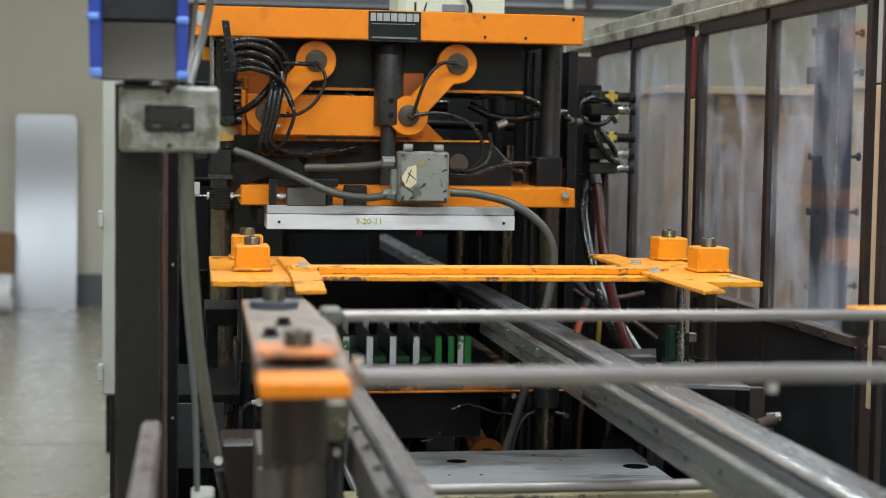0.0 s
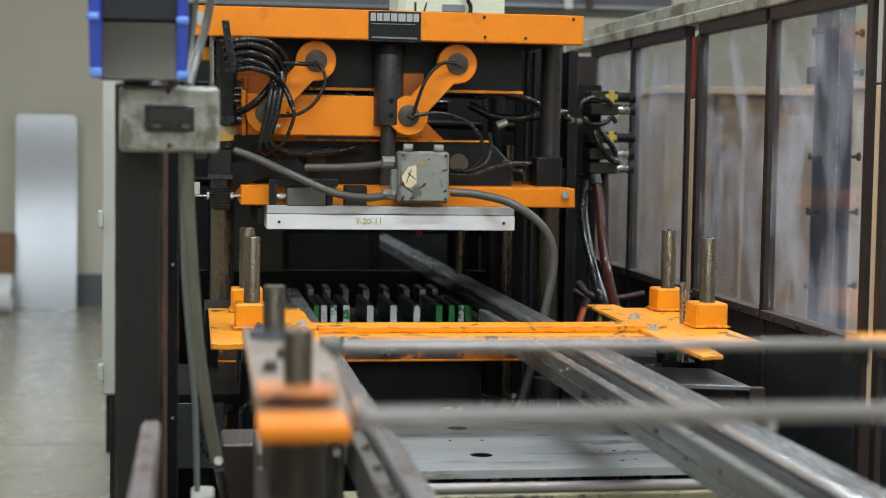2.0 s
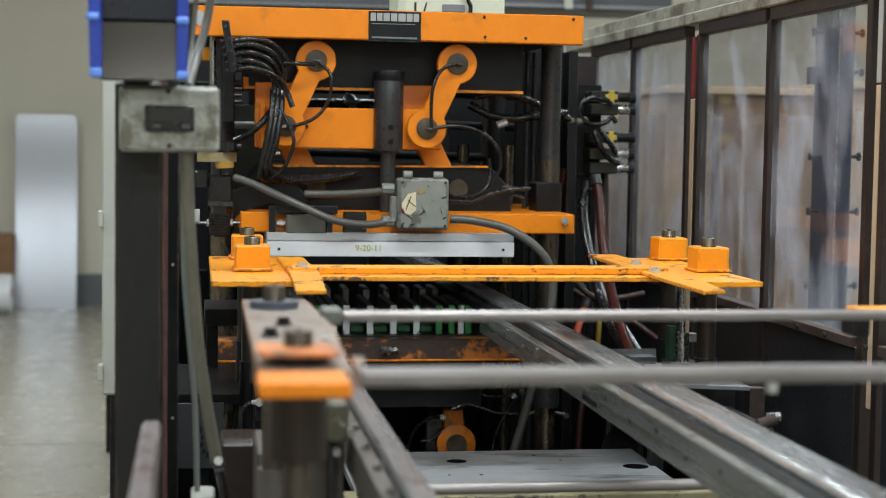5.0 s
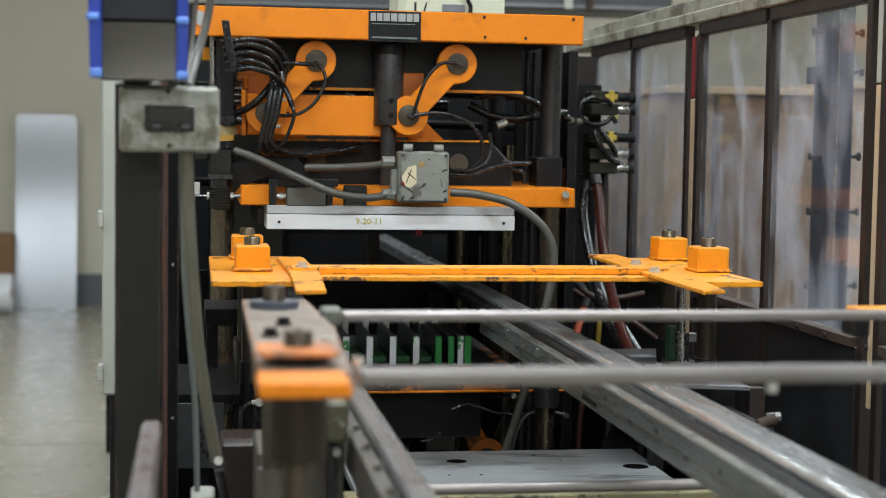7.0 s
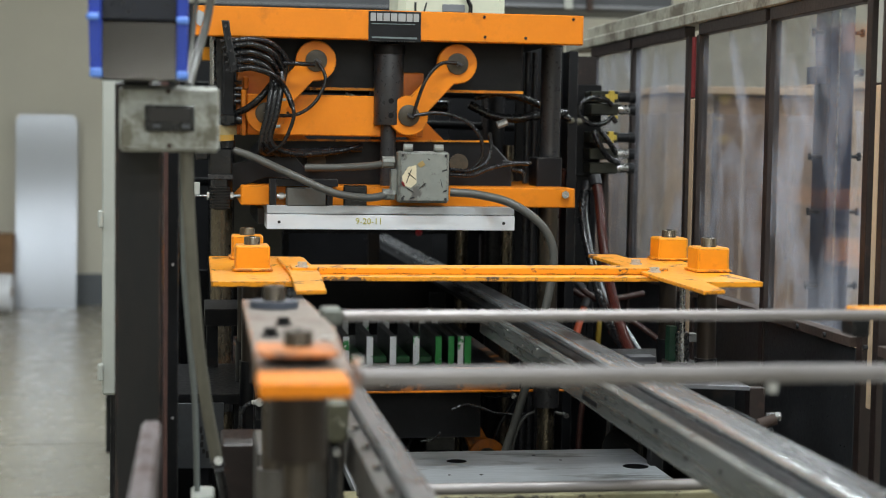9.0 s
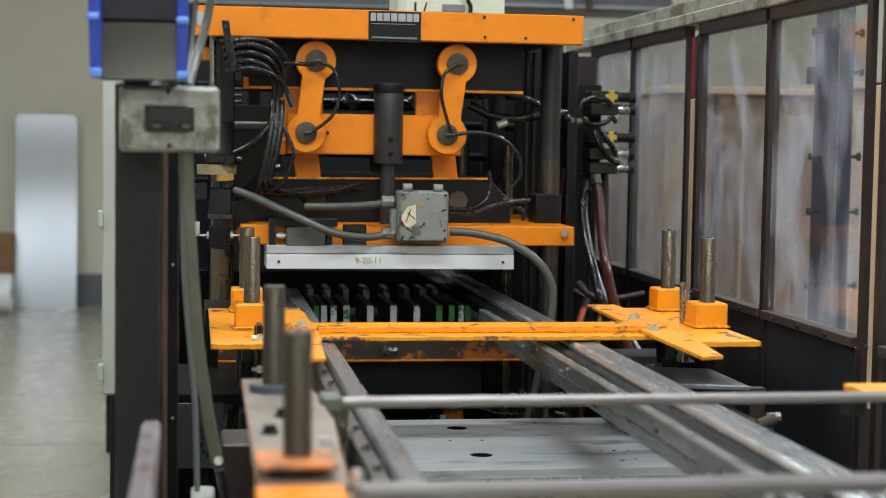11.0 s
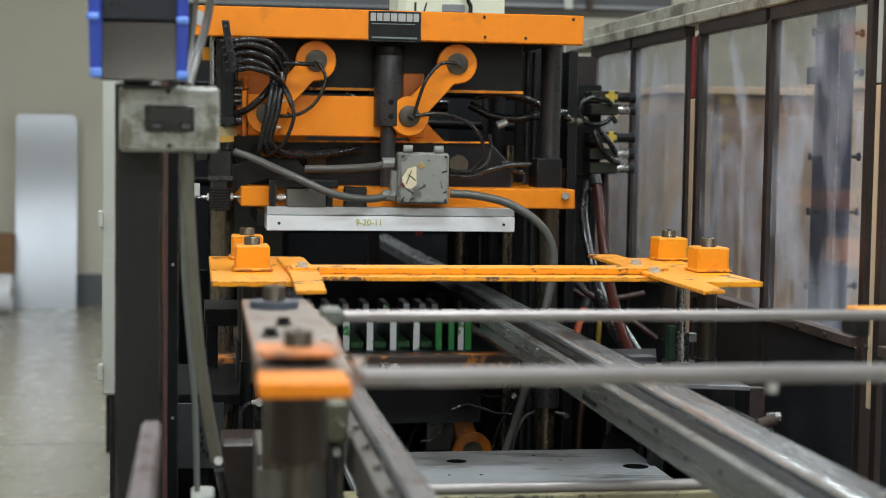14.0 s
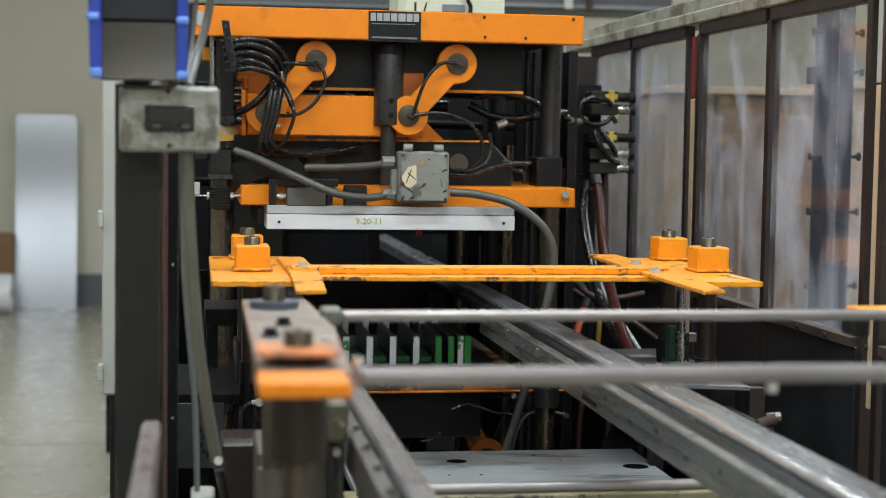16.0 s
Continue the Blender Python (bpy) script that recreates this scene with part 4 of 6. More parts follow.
ROD_BROWN = material("dark_brown_bushing", (0.045, 0.034, 0.027), 0.34, 0.5, var=0.3, scale=14, stretch=(1, 1, 0.2))
mid_frame()


def guide_rod(x, y, top, r, label, mat, sleeve=BLACK_STEEL):
    t = thing("guide_rod", label, "guide rod", (x, y, 0), "guide rods")
    part("shaft", cyl(B(), (x, y, 0.0), (x, y, top), r, 28, bevel=0.002), mat, t, smooth=True)
    part("sleeve", cyl(B(), (x, y, 0.4), (x, y, 0.96), r * 1.45, 28), sleeve, t, "dark lower sleeve", True)
    part("centre_mark", cyl(B(), (x, y, top - 0.001), (x, y, top + 0.0015), r * 0.35, 14), BLACK_STEEL, t)


for (rx, ry), rt in zip(ROD_AT, (1.234, 1.234, 1.237, 1.235)):
    guide_rod(rx, ry, rt, 0.0178, "oily steel guide rod of the clamp frame", ROD)

# tool plate below the clamp frame (drawn raised)
PZ0 = 0.80
plate = thing("tool_table", "worn aluminium table plate with round holes", "table plate", (0.7, 3.3, PZ0))


def hole_plate():
    xs = [0.33, 0.555, 0.625, 0.95, 1.02, 1.03]
    ys = [3.05, 3.165, 3.235, 3.385, 3.455, 3.475, 3.545, 3.62]
    holes = {(1, 1): 0.024, (1, 5): 0.024, (3, 3): 0.03}
    bm = B()
    n = 32

    def ring(cx, cy_, rx, ry, z, square):
        out = []
        for k in range(n):
            a = 2 * math.pi * k / n
            c, q = math.cos(a), math.sin(a)
            m = max(abs(c), abs(q)) if square else 1.0
            out.append(bm.verts.new((cx + rx * c / m, cy_ + ry * q / m, z)))
        return out

    for i in range(len(xs) - 1):
        for j in range(len(ys) - 1):
            xa, xb, ya, yb = xs[i], xs[i + 1], ys[j], ys[j + 1]
            if (i, j) in holes:
                cx, cy_, r = (xa + xb) / 2, (ya + yb) / 2, holes[(i, j)]
                rows_ = [ring(cx, cy_, (xb - xa) / 2, (yb - ya) / 2, PZ0, True), ring(cx, cy_, r, r, PZ0, False), ring(cx, cy_, r, r, PZ0 - 0.017, False), ring(cx, cy_, (xb - xa) / 2, (yb - ya) / 2, PZ0 - 0.017, True)]
                for u, w in zip(rows_, rows_[1:]):
                    for k in range(n):
                        bm.faces.new((u[k], u[(k + 1) % n], w[(k + 1) % n], w[k]))
            else:
                for z in (PZ0, PZ0 - 0.017):
                    bm.faces.new([bm.verts.new(c) for c in ((xa, ya, z), (xb, ya, z), (xb, yb, z), (xa, yb, z))])
    for (xa, ya), (xb, yb) in (((xs[0], ys[0]), (xs[-1], ys[0])), ((xs[-1], ys[0]), (xs[-1], ys[-1])), ((xs[-1], ys[-1]), (xs[0], ys[-1])), ((xs[0], ys[-1]), (xs[0], ys[0]))):
        bm.faces.new([bm.verts.new(c) for c in ((xa, ya, PZ0), (xb, yb, PZ0), (xb, yb, PZ0 - 0.017), (xa, ya, PZ0 - 0.017))])
    bmesh.ops.remove_doubles(bm, verts=bm.verts, dist=1e-5)
    bmesh.ops.recalc_face_normals(bm, faces=bm.faces)
    part("table_plate", bm, ALU_PLATE, plate)
    b = B()
    # tapped holes as small black discs, depth only suggested by colour
    for i, (x, y) in enumerate(((0.55, 3.36), (0.62, 3.357), (0.85, 3.22), (0.88, 3.222), (0.91, 3.22), (0.87, 3.12), (0.9, 3.13), (0.78, 3.56), (0.83, 3.5))):
        cyl(b, (x, y, PZ0 - 0.002), (x, y, PZ0 + 0.0006), 0.0035 + 0.001 * (i % 2), 10)
    # black tubes added inside the holes so the inner walls look unlit
    for hx, hy, hr in ((0.59, 3.2, 0.024), (0.59, 3.51, 0.024), (0.985, 3.42, 0.03)):
        t = B()
        for rr, rev in ((hr - 0.0006, 1), (hr - 0.0016, 0)):
            lo = [t.verts.new((hx + rr * math.cos(2 * math.pi * k / 32), hy + rr * math.sin(2 * math.pi * k / 32), PZ0 - 0.001)) for k in range(32)]
            hi = [t.verts.new((v.co.x, v.co.y, PZ0 - 0.03)) for v in lo]
            for k in range(32):
                t.faces.new((lo[k], lo[(k + 1) % 32], hi[(k + 1) % 32], hi[k]))
        part("hole_bush", t, CHAIN_RECESS_BLACK, plate, "black tube added to darken the inside of the hole")
    part("tapped_holes", b, INK, plate)
    part("lift_post", cyl(B(), (0.52, 3.3, 0.3), (0.52, 3.3, PZ0 - 0.0175), 0.03, 20), BLACK_STEEL, plate)
    part("lift_post", cyl(B(), (0.86, 3.3, 0.3), (0.86, 3.3, PZ0 - 0.0175), 0.03, 20), BLACK_STEEL, plate)


hole_plate()

# ---- near clamp frame (drawn raised) ----
NZ = 1.2
near = thing("clamp_frame", "grey and orange clamp frame with two long cross bars", "clamp frame", (0.6, 2.0, NZ), "clamp frames")
NROD = ((0.116, 2.34), (0.115, 1.77))


def near_frame():
    n = near
    part("side_plate", slab(B(), [(0.068, 1.69), (0.168, 1.69), (0.185, 2.1), (0.172, 2.46), (0.072, 2.46)], NZ - 0.012, NZ), PLATE_GREY, n, "bare grey-brown side plate")
    part("end_plate", bx(0.065, 0.160, 1.60, 1.6895, NZ - 0.014, NZ + 0.001), ORANGE, n, "orange end plate")
    part("tip_plate", bx(1.017, 1.25, 2.279, 2.361, NZ - 0.012, NZ), ORANGE_WORN, n, "orange corner plate")
    part("side_plate", bx(1.13, 1.25, 1.56, 2.279 - 0.0005, NZ - 0.012, NZ), PLATE_GREY, n, "bare grey-brown side plate")
    part("cross_bar", bx(0.205, 1.12, 2.228, 2.243, NZ - 0.009, NZ + 0.007, bevel=0.005), BAR_STEEL, n, "long square steel bar")
    part("cross_bar", bx(0.172, 1.12, 1.65, 1.672, NZ - 0.0115, NZ + 0.0085, bevel=0.0065), BAR_STEEL, n, "long square steel bar")
    part("bar_clamp", bx(0.176, 0.206, 2.21, 2.258, NZ - 0.012, NZ + 0.012, bevel=0.004), OLIVE_GREY, n, "grey bar clamp")
    part("bar_clamp", bx(0.995, 1.023, 2.279, 2.328, NZ - 0.04, NZ - 0.0125, bevel=0.003), BLACK_STEEL, n)
    part("bar_clamp", bx(0.1685, 0.178, 1.645, 1.677, NZ - 0.013, NZ + 0.0095, bevel=0.004), BAR_STEEL, n)
    part("bar_nut", cyl(B(), (0.63, 1.655, NZ - 0.0215), (0.63, 1.655, NZ - 0.0105), 0.006, 6), CHROME, n)
    part("lock_plate", box(B(), 0.068, 0.158, NROD[1][1] - 0.055, NROD[1][1] + 0.03, NZ + 0.011, NZ + 0.018, 0.002), ORANGE_RUSTY, n, "scuffed orange lock plate")
    # the front ring is black to paint the shadow gap under the lock plate
    for (x, y), mat, lab in zip(NROD, (WASHER, BLACK_STEEL), ("blue-grey washer", "black ring standing for the shadow gap")):
        part("washer", cyl(B(), (x, y, NZ + 0.0005), (x, y, NZ + 0.0108), 0.036, 28), mat, n, lab, True)
        part("boss", cyl(B(), (x, y, NZ - 0.11), (x, y, NZ - 0.0125), 0.034, 28), ROD_BROWN, n, "dark steel boss", True)
    part("bar_cap_nut", cyl(B(), (0.176, 1.7, NZ), (0.176, 1.7, NZ + 0.014), 0.0075, 6), CHROME, n, "bright hex nut")
    for x, y in ((0.118, 2.12), (0.158, 1.9), (0.095, 2.0)):
        part("bolt", hexbolt(B(), x, y, NZ, 0.009, 0.008), CHROME if x > 0.15 else BLACK_STEEL, n)


OLIVE_GREY = material("olive_grey_casting", (0.15, 0.155, 0.135), 0.5, 0.3, var=0.35, scale=25)
WASHER = material("blue_grey_washer", (0.10, 0.115, 0.15), 0.4, 0.4, var=0.2)
ORANGE_RUSTY = material("scuffed_orange_washer", (0.60, 0.20, 0.05), 0.5, var=0.3, scale=20, stain=(0.20, 0.10, 0.06), stain_at=0.52, stain_scale=18)
PLATE_GREY = material("grey_brown_plate", (0.27, 0.225, 0.19), 0.45, 0.35, var=0.25, scale=9, stain=(0.15, 0.085, 0.06), stain_at=0.52, stain_scale=10, stain_soft=0.2, edge=(0.50, 0.16, 0.04), edge_r=0.008)
near_frame()
for (rx, ry), rt in zip(NROD, (1.233, 1.236)):
    guide_rod(rx, ry, rt, 0.0165, "dark oily guide rod of the front clamp frame", ROD_DARK, GREY_BROWN)

YELLOWED = material("yellowed_grease", (0.33, 0.30, 0.18), 0.5, var=0.3, scale=18, stain=(0.05, 0.045, 0.03), stain_at=0.55, stain_scale=20)
# front cross member of the machine bed
fm = thing("machine_bed", "oily steel cross member of the machine bed", "machine bed", (0.6, 3.0, 0))
part("bed_bar", cyl(B(), (0.30, 2.9, 0.797), (1.02, 2.9, 0.797), 0.011, 16), BAR_STEEL, fm, "shiny steel rod", True)
part("bed_beam", bx(0.28, 1.04, 2.93, 3.0, 0.55, 0.774), YELLOWED, fm, "yellowed grease-covered beam")
for bx0 in (0.3, 0.98):
    part("bed_leg", bx(bx0 - 0.03, bx0 + 0.03, 2.93, 3.0, 0, 0.548), BLACK_STEEL, fm)
part("side_shelf", bx(-0.05, 0.16, 3.65, 4.15, 0.835, 0.86), BLACK_STEEL, fm, "black oily shelf plate")
part("upper_shelf", bx(0.024, 0.135, 3.92, 4.15, 0.985, 1.028), BLACK_STEEL, fm, "black oily upper shelf")
part("upper_post", bx(0.03, 0.06, 4.08, 4.13, 0.8602, 0.9848), BLACK_STEEL, fm)
part("side_post", bx(0.09, 0.14, 3.7, 3.75, 0, 0.834), BLACK_STEEL, fm)
part("side_post", bx(-0.045, 0.0, 4.05, 4.1, 0, 0.834), BLACK_STEEL, fm)


# ---- operator post, box and panel at the left ----
RUST_RED = material("rust_red_angle", (0.085, 0.038, 0.03), 0.6, var=0.35, scale=20)


def operator_post():
    t = thing("control_post", "dark steel column with grey display box", "machine column", (-0.09, 2.6, 0))
    part("column", bx(-0.128, -0.052, 2.6, 2.68, 0, 1.537, bevel=0.004), POST_GREY, t, "dark grey square column")
    part("rear_column", bx(-0.068, -0.03, 2.95, 3.02, 0, 1.62), BLACK_STEEL, t)
    part("corner_angle", box(box(B(), -0.0605, -0.0485, 2.9, 2.903, 0, 1.60, 0), -0.0605, -0.0585, 2.9035, 2.945, 0, 1.60, 0), RUST_RED, t, "rust-red corner angle")
    for z in (0.93, 1.215):
        part("rivet", cyl(B(), (-0.04, 2.944, z), (-0.04, 2.9505, z), 0.0022, 10), CHROME, t, "bright rivet")
    part("foot_plate", bx(-0.16, -0.02, 2.56, 2.72, 0, 0.012), BLACK_STEEL, t)
    bxo = part("display_box", bx(-0.117, 0.037, 2.5, 2.6, 1.426, 1.529, bevel=0.006), BOX_ALU, t, "weathered grey metal box with small display")
    part("box_lid", bx(-0.114, 0.035, 2.494, 2.5, 1.429, 1.525, bevel=0.003), BOX_ALU, bxo)
    part("display_bezel", bx(-0.077, -0.002, 2.488, 2.494, 1.458, 1.498, bevel=0.002), RUBBER, bxo, "black display bezel")
    part("display_glass", bx(-0.071, -0.008, 2.486, 2.489, 1.473, 1.493, bevel=0), SMOKE, bxo, "dark display window")
    part("display_key", bx(-0.065, -0.053, 2.485, 2.488, 1.463, 1.469, bevel=0.001), GREY_DUCT, bxo)
    part("display_key", bx(-0.021, -0.009, 2.485, 2.488, 1.463, 1.469, bevel=0.001), GREY_DUCT, bxo)
    for x, y, z in ((-0.042, 2.493, 1.52), (-0.04, 2.493, 1.436)):
        part("lid_screw", cyl(B(), (x, 2.49, z), (x, 2.4955, z), 0.004, 12), RUSTY, bxo)
    part("conduit", ho([(-0.021, 2.56, 1.425), (-0.019, 2.58, 1.325), (-0.017, 2.6, 1.232), (-0.01, 2.62, 1.137), (0.001, 2.64, 1.003), (0.005, 2.66, 0.865), (0.006, 2.66, 0.807)], 0.005, steps=12), CONDUIT_G, t, "grey cable conduit", True)
    part("conduit", ho([(-0.013, 2.52, 1.426), (-0.011, 2.53, 1.355), (-0.006, 2.54, 1.264), (0.005, 2.56, 1.126), (0.02, 2.58, 1.013), (0.037, 2.6, 0.92)], 0.01, steps=30, ridge=0.035), CONDUIT_L, t, "tan ribbed conduit", True)
    part("conduit_end", cyl(B(), (0.037, 2.6, 0.923), (0.04, 2.6, 0.909), 0.011, 16), DARK_STEEL, t)
    part("conduit_end", cyl(B(), (0.039, 2.585, 0.922), (0.039, 2.57, 0.925), 0.007, 14), CHROME, t, "shiny fitting")
    part("lower_tube", ho([(0.041, 2.62, 0.901), (0.048, 2.64, 0.859), (0.052, 2.66, 0.796)], 0.008), DARK_STEEL, t, smooth=True)
    part("floor_box", bx(-0.005, 0.035, 2.62, 2.7, 0.0, 0.856, bevel=0.004), CABINET, t, "pale grey conduit box")


POST_GREY = material("dark_grey_column_paint", (0.017, 0.0165, 0.017), 0.36, 0.15, var=0.25, scale=3, spec=0.35, stain=(0.032, 0.024, 0.021), stain_at=0.54, stain_scale=6, stain_soft=0.25, stretch=(1, 1, 0.3), edge=(0.09, 0.05, 0.04), edge_r=0.006)
SMOKE = material("smoked_display", (0.02, 0.018, 0.02), 0.12, var=0.1)
CONDUIT_G = material("grey_green_conduit", (0.19, 0.205, 0.195), 0.45, var=0.12, scale=20)
operator_post()


def panel_screen():
    s = thing("operator_panel", "tilted dark operator panel with blue side bars", "panel", (-0.1, 2.45, 1.6))
    part("panel_top", bx(-0.144, -0.026, 2.46, 2.51, 1.626, 1.707), SCREEN_TOP, s, "dark navy upper half")
    face = bx(-0.142, -0.028, 2.45, 2.46, 1.535, 1.625)
    bmesh.ops.rotate(face, verts=face.verts, cent=(-0.085, 2.45, 1.538), matrix=Matrix.Rotation(radians(-10), 3, "X"))
    part("panel_face", face, SCREEN, s, "smoked reflective lower half")
    part("panel_back", bx(-0.144, -0.028, 2.49, 2.52, 1.538, 1.628), SCREEN_TOP, s)
    part("side_bar", prism(B(), [(-0.161, 1.703), (-0.141, 1.703), (-0.14, 1.538), (-0.157, 1.538)], 2.44, 2.5, 0.002), BLUE, s, "blue side bar")
    part("side_bar", prism(B(), [(-0.028, 1.707), (-0.011, 1.707), (-0.013, 1.537), (-0.029, 1.537)], 2.44, 2.5, 0.002), BLUE, s, "blue side bar")
    part("bar_clip", bx(-0.162, -0.143, 2.433, 2.453, 1.623, 1.633, bevel=0.002), BLUE_L, s, "light blue clip")
    part("bar_clip", bx(-0.029, -0.011, 2.433, 2.453, 1.62, 1.63, bevel=0.002), BLUE_L, s, "light blue clip")
    part("bar_clip", bx(-0.157, -0.139, 2.434, 2.444, 1.538, 1.551, bevel=0.002), BLUE_L, s, "light blue clip")
    part("bar_clip", bx(-0.029, -0.012, 2.434, 2.444, 1.537, 1.549, bevel=0.002), BLUE_L, s, "light blue clip")
    part("panel_neck", bx(-0.11, -0.07, 2.5, 2.64, 1.53, 1.6), BLACK_STEEL, s)
    part("panel_cable", ho([(0.029, 2.6, 1.708), (0.017, 2.6, 1.635), (0.003, 2.58, 1.584), (-0.011, 2.53, 1.53)], 0.007), CONDUIT, s, "grey cable", True)
    part("panel_cable", ho([(0.004, 2.66, 1.713), (-0.003, 2.66, 1.639), (-0.008, 2.64, 1.582), (-0.011, 2.58, 1.536)], 0.004), CONDUIT, s, "grey cable", True)


panel_screen()


def electric_cabinet():
    c = thing("electric_cabinet", "light grey electrical cabinet with door latches", "cabinet", (-0.12, 3.4, 0))
    part("cabinet_body", bx(-0.176, -0.06, 3.34, 3.75, 0.91, 1.62, bevel=0.004), CABINET, c)
    d = part("cabinet_door", bx(-0.189, -0.16, 3.31, 3.338, 0.915, 1.61, bevel=0.004), CABINET, c)
    for z in (1.28, 0.964):
        part("latch", bx(-0.197, -0.186, 3.295, 3.315, z - 0.018, z + 0.018, bevel=0.003), CABINET, d, "grey door latch")
    part("stand", bx(-0.175, -0.165, 3.36, 3.7, 0, 0.91), BLACK_STEEL, c, "black stand")
    part("stand", bx(-0.09, -0.08, 3.36, 3.7, 0, 0.91), BLACK_STEEL, c, "black stand")


electric_cabinet()


def near_rail():
    r = thing("side_rail", "worn purple-grey steel side rail", "rail", (-0.06, 2.0, 0))
    part("rail_bar", bx(-0.073, -0.046, 0.9, 2.25, 1.0, 1.05, bevel=0.005), RAIL_PURPLE, r)
    part("rail_post", bx(-0.072, -0.047, 2.18, 2.23, 0, 1.0), BROWN_STEEL, r)
    part("rail_post", bx(-0.072, -0.047, 0.95, 1.0, 0, 1.0), BROWN_STEEL, r)


RAIL_PURPLE = material("scuffed_primer", (0.20, 0.165, 0.165), 0.5, 0.3, var=0.25, scale=14, stain=(0.09, 0.05, 0.045), stain_at=0.52, stain_scale=18, stain_soft=0.1, edge=(0.45, 0.43, 0.43), edge_r=0.006)
near_rail()


def side_panel():
    s = thing("notice_plate", "grey steel plate with black scribbled writing", "plate", (0.0, 3.6, 0.75))
    part("plate", bx(-0.04, 0.067, 3.63, 3.636, 0.691, 0.843), PLATE_DARK, s)
    b = B()
    for i, (x, y, w, h) in enumerate(((353, 756, 5, 12), (356, 771, 4, 9), (354, 783, 6, 10), (358, 796, 5, 8), (364, 800, 6, 12))):
        x0, z0 = 0.012 + (x - 353) * 0.0013, 0.789 - (y - 756) * 0.0013
        box(b, x0, x0 + w * 0.0013, 3.6275, 3.6295, z0 - h * 0.0013, z0, 0)
    part("writing", b, INK, s, "black scribbled strokes")
    part("plate_bracket", bx(-0.02, 0.02, 3.6365, 3.66, 0.70, 0.8345), BLACK_STEEL, s)


PLATE_DARK = material("grey_scratched_plate", (0.10, 0.105, 0.115), 0.4, 0.4, var=0.2, scale=8)
side_panel()


def lift_block():
    """The dark mechanism under the front clamp frame."""
    m = thing("lift_housing", "brown and black lift housing with bolts", "machine housing", (0.1, 2.7, 0))
    part("housing", bx(0.049, 0.128, 2.85, 3.0, 0, 0.898, bevel=0.004), BROWN_STEEL, m, "brown oxide housing")
    part("guide_box", bx(0.101, 0.234, 2.55, 2.75, 0, 0.942, bevel=0.004), GREY_BROWN, m)
    part("valve_body", bx(0.177, 0.225, 2.3, 2.36, 1.003, 1.065, bevel=0.006), OLIVE, m, "oily olive valve body")
    part("valve_stem", bx(0.2, 0.213, 2.32, 2.36, 0.6, 1), BLACK_STEEL, m)
    for x, y, z in ((0.206, 2.29, 0.993), (0.259, 2.32, 0.988), (0.227, 2.3, 1.02), (0.204, 2.35, 1.075)):
        part("bolt", cyl(B(), (x, y - 0.012, z), (x, y + 0.01, z), 0.0065, 6), STEEL, m, "steel bolt head")
    part("stop_bracket", bx(0.169, 0.225, 2.365, 2.40, 0.5, 1.045), GREY_BROWN, m)


OLIVE = material("oily_olive_paint", (0.10, 0.095, 0.06), 0.4, 0.2, var=0.4, scale=18, stain=(0.30, 0.28, 0.22), stain_at=0.58, stain_scale=25, stain_soft=0.1)
lift_block()


CARD_DARK = material("dark_cardboard", (0.22, 0.12, 0.055), 0.8, var=0.12)
WHITE_FILM = material("white_film", (0.75, 0.76, 0.80), 0.3, var=0.05)
# ---- far end of the hall ----
def leaning_sheet():
    s = thing("sheet_metal", "tall galvanised sheet leaning on the wall", "metal sheet", (-1.2, 13.6, 0))
    n, wide, tall = 30, 0.507, 1.62
    rings = []
    bm = B()
    for i in range(n + 1):
        z = tall * i / n
        cut = 0.035 * max(0.0, 1 - math.sqrt(max(0.0, 1 - max(0.0, (z - tall + 0.07) / 0.07) ** 2)))
        y = 13.54 + 0.122 * z + 0.035 * math.sin(math.pi * z / tall) - 0.012 * math.sin(2.6 * math.pi * z / tall)
        rings.append([bm.verts.new((-1.492 + cut + (wide - 2 * cut) * k, y + dy, z)) for k, dy in ((0, 0), (1, 0), (1, 0.003), (0, 0.003))])
    for u, w in zip(rings, rings[1:]):
        for k in range(4):
            bm.faces.new((u[k], u[(k + 1) % 4], w[(k + 1) % 4], w[k])).smooth = k in (0, 2)
    bm.faces.new(rings[0][::-1])
    bm.faces.new(rings[-1])
    bmesh.ops.recalc_face_normals(bm, faces=bm.faces)
    part("sheet", bm, SHEET, s, smooth=True)


leaning_sheet()
rb = thing("brown_carton", "brown carton beside the leaning metal sheet", "box", (-1.5, 13.4, 0))
part("carton_body", bx(-1.72, -1.49, 13.45, 13.78, 0, 0.62, bevel=0.004), CARD_DARK, rb)
rl = thing("plastic_roll", "white wrapped plastic film roll on the floor", "film roll", (-1.52, 13.1, 0))
part("film", cyl(B(), (-1.75, 13.2, 0.16), (-1.47, 13.2, 0.16), 0.16, 28), WHITE_FILM, rl, smooth=True)
part("core", cyl(B(), (-1.76, 13.2, 0.17), (-1.465, 13.2, 0.17), 0.04, 18), CARD_DARK, rl)


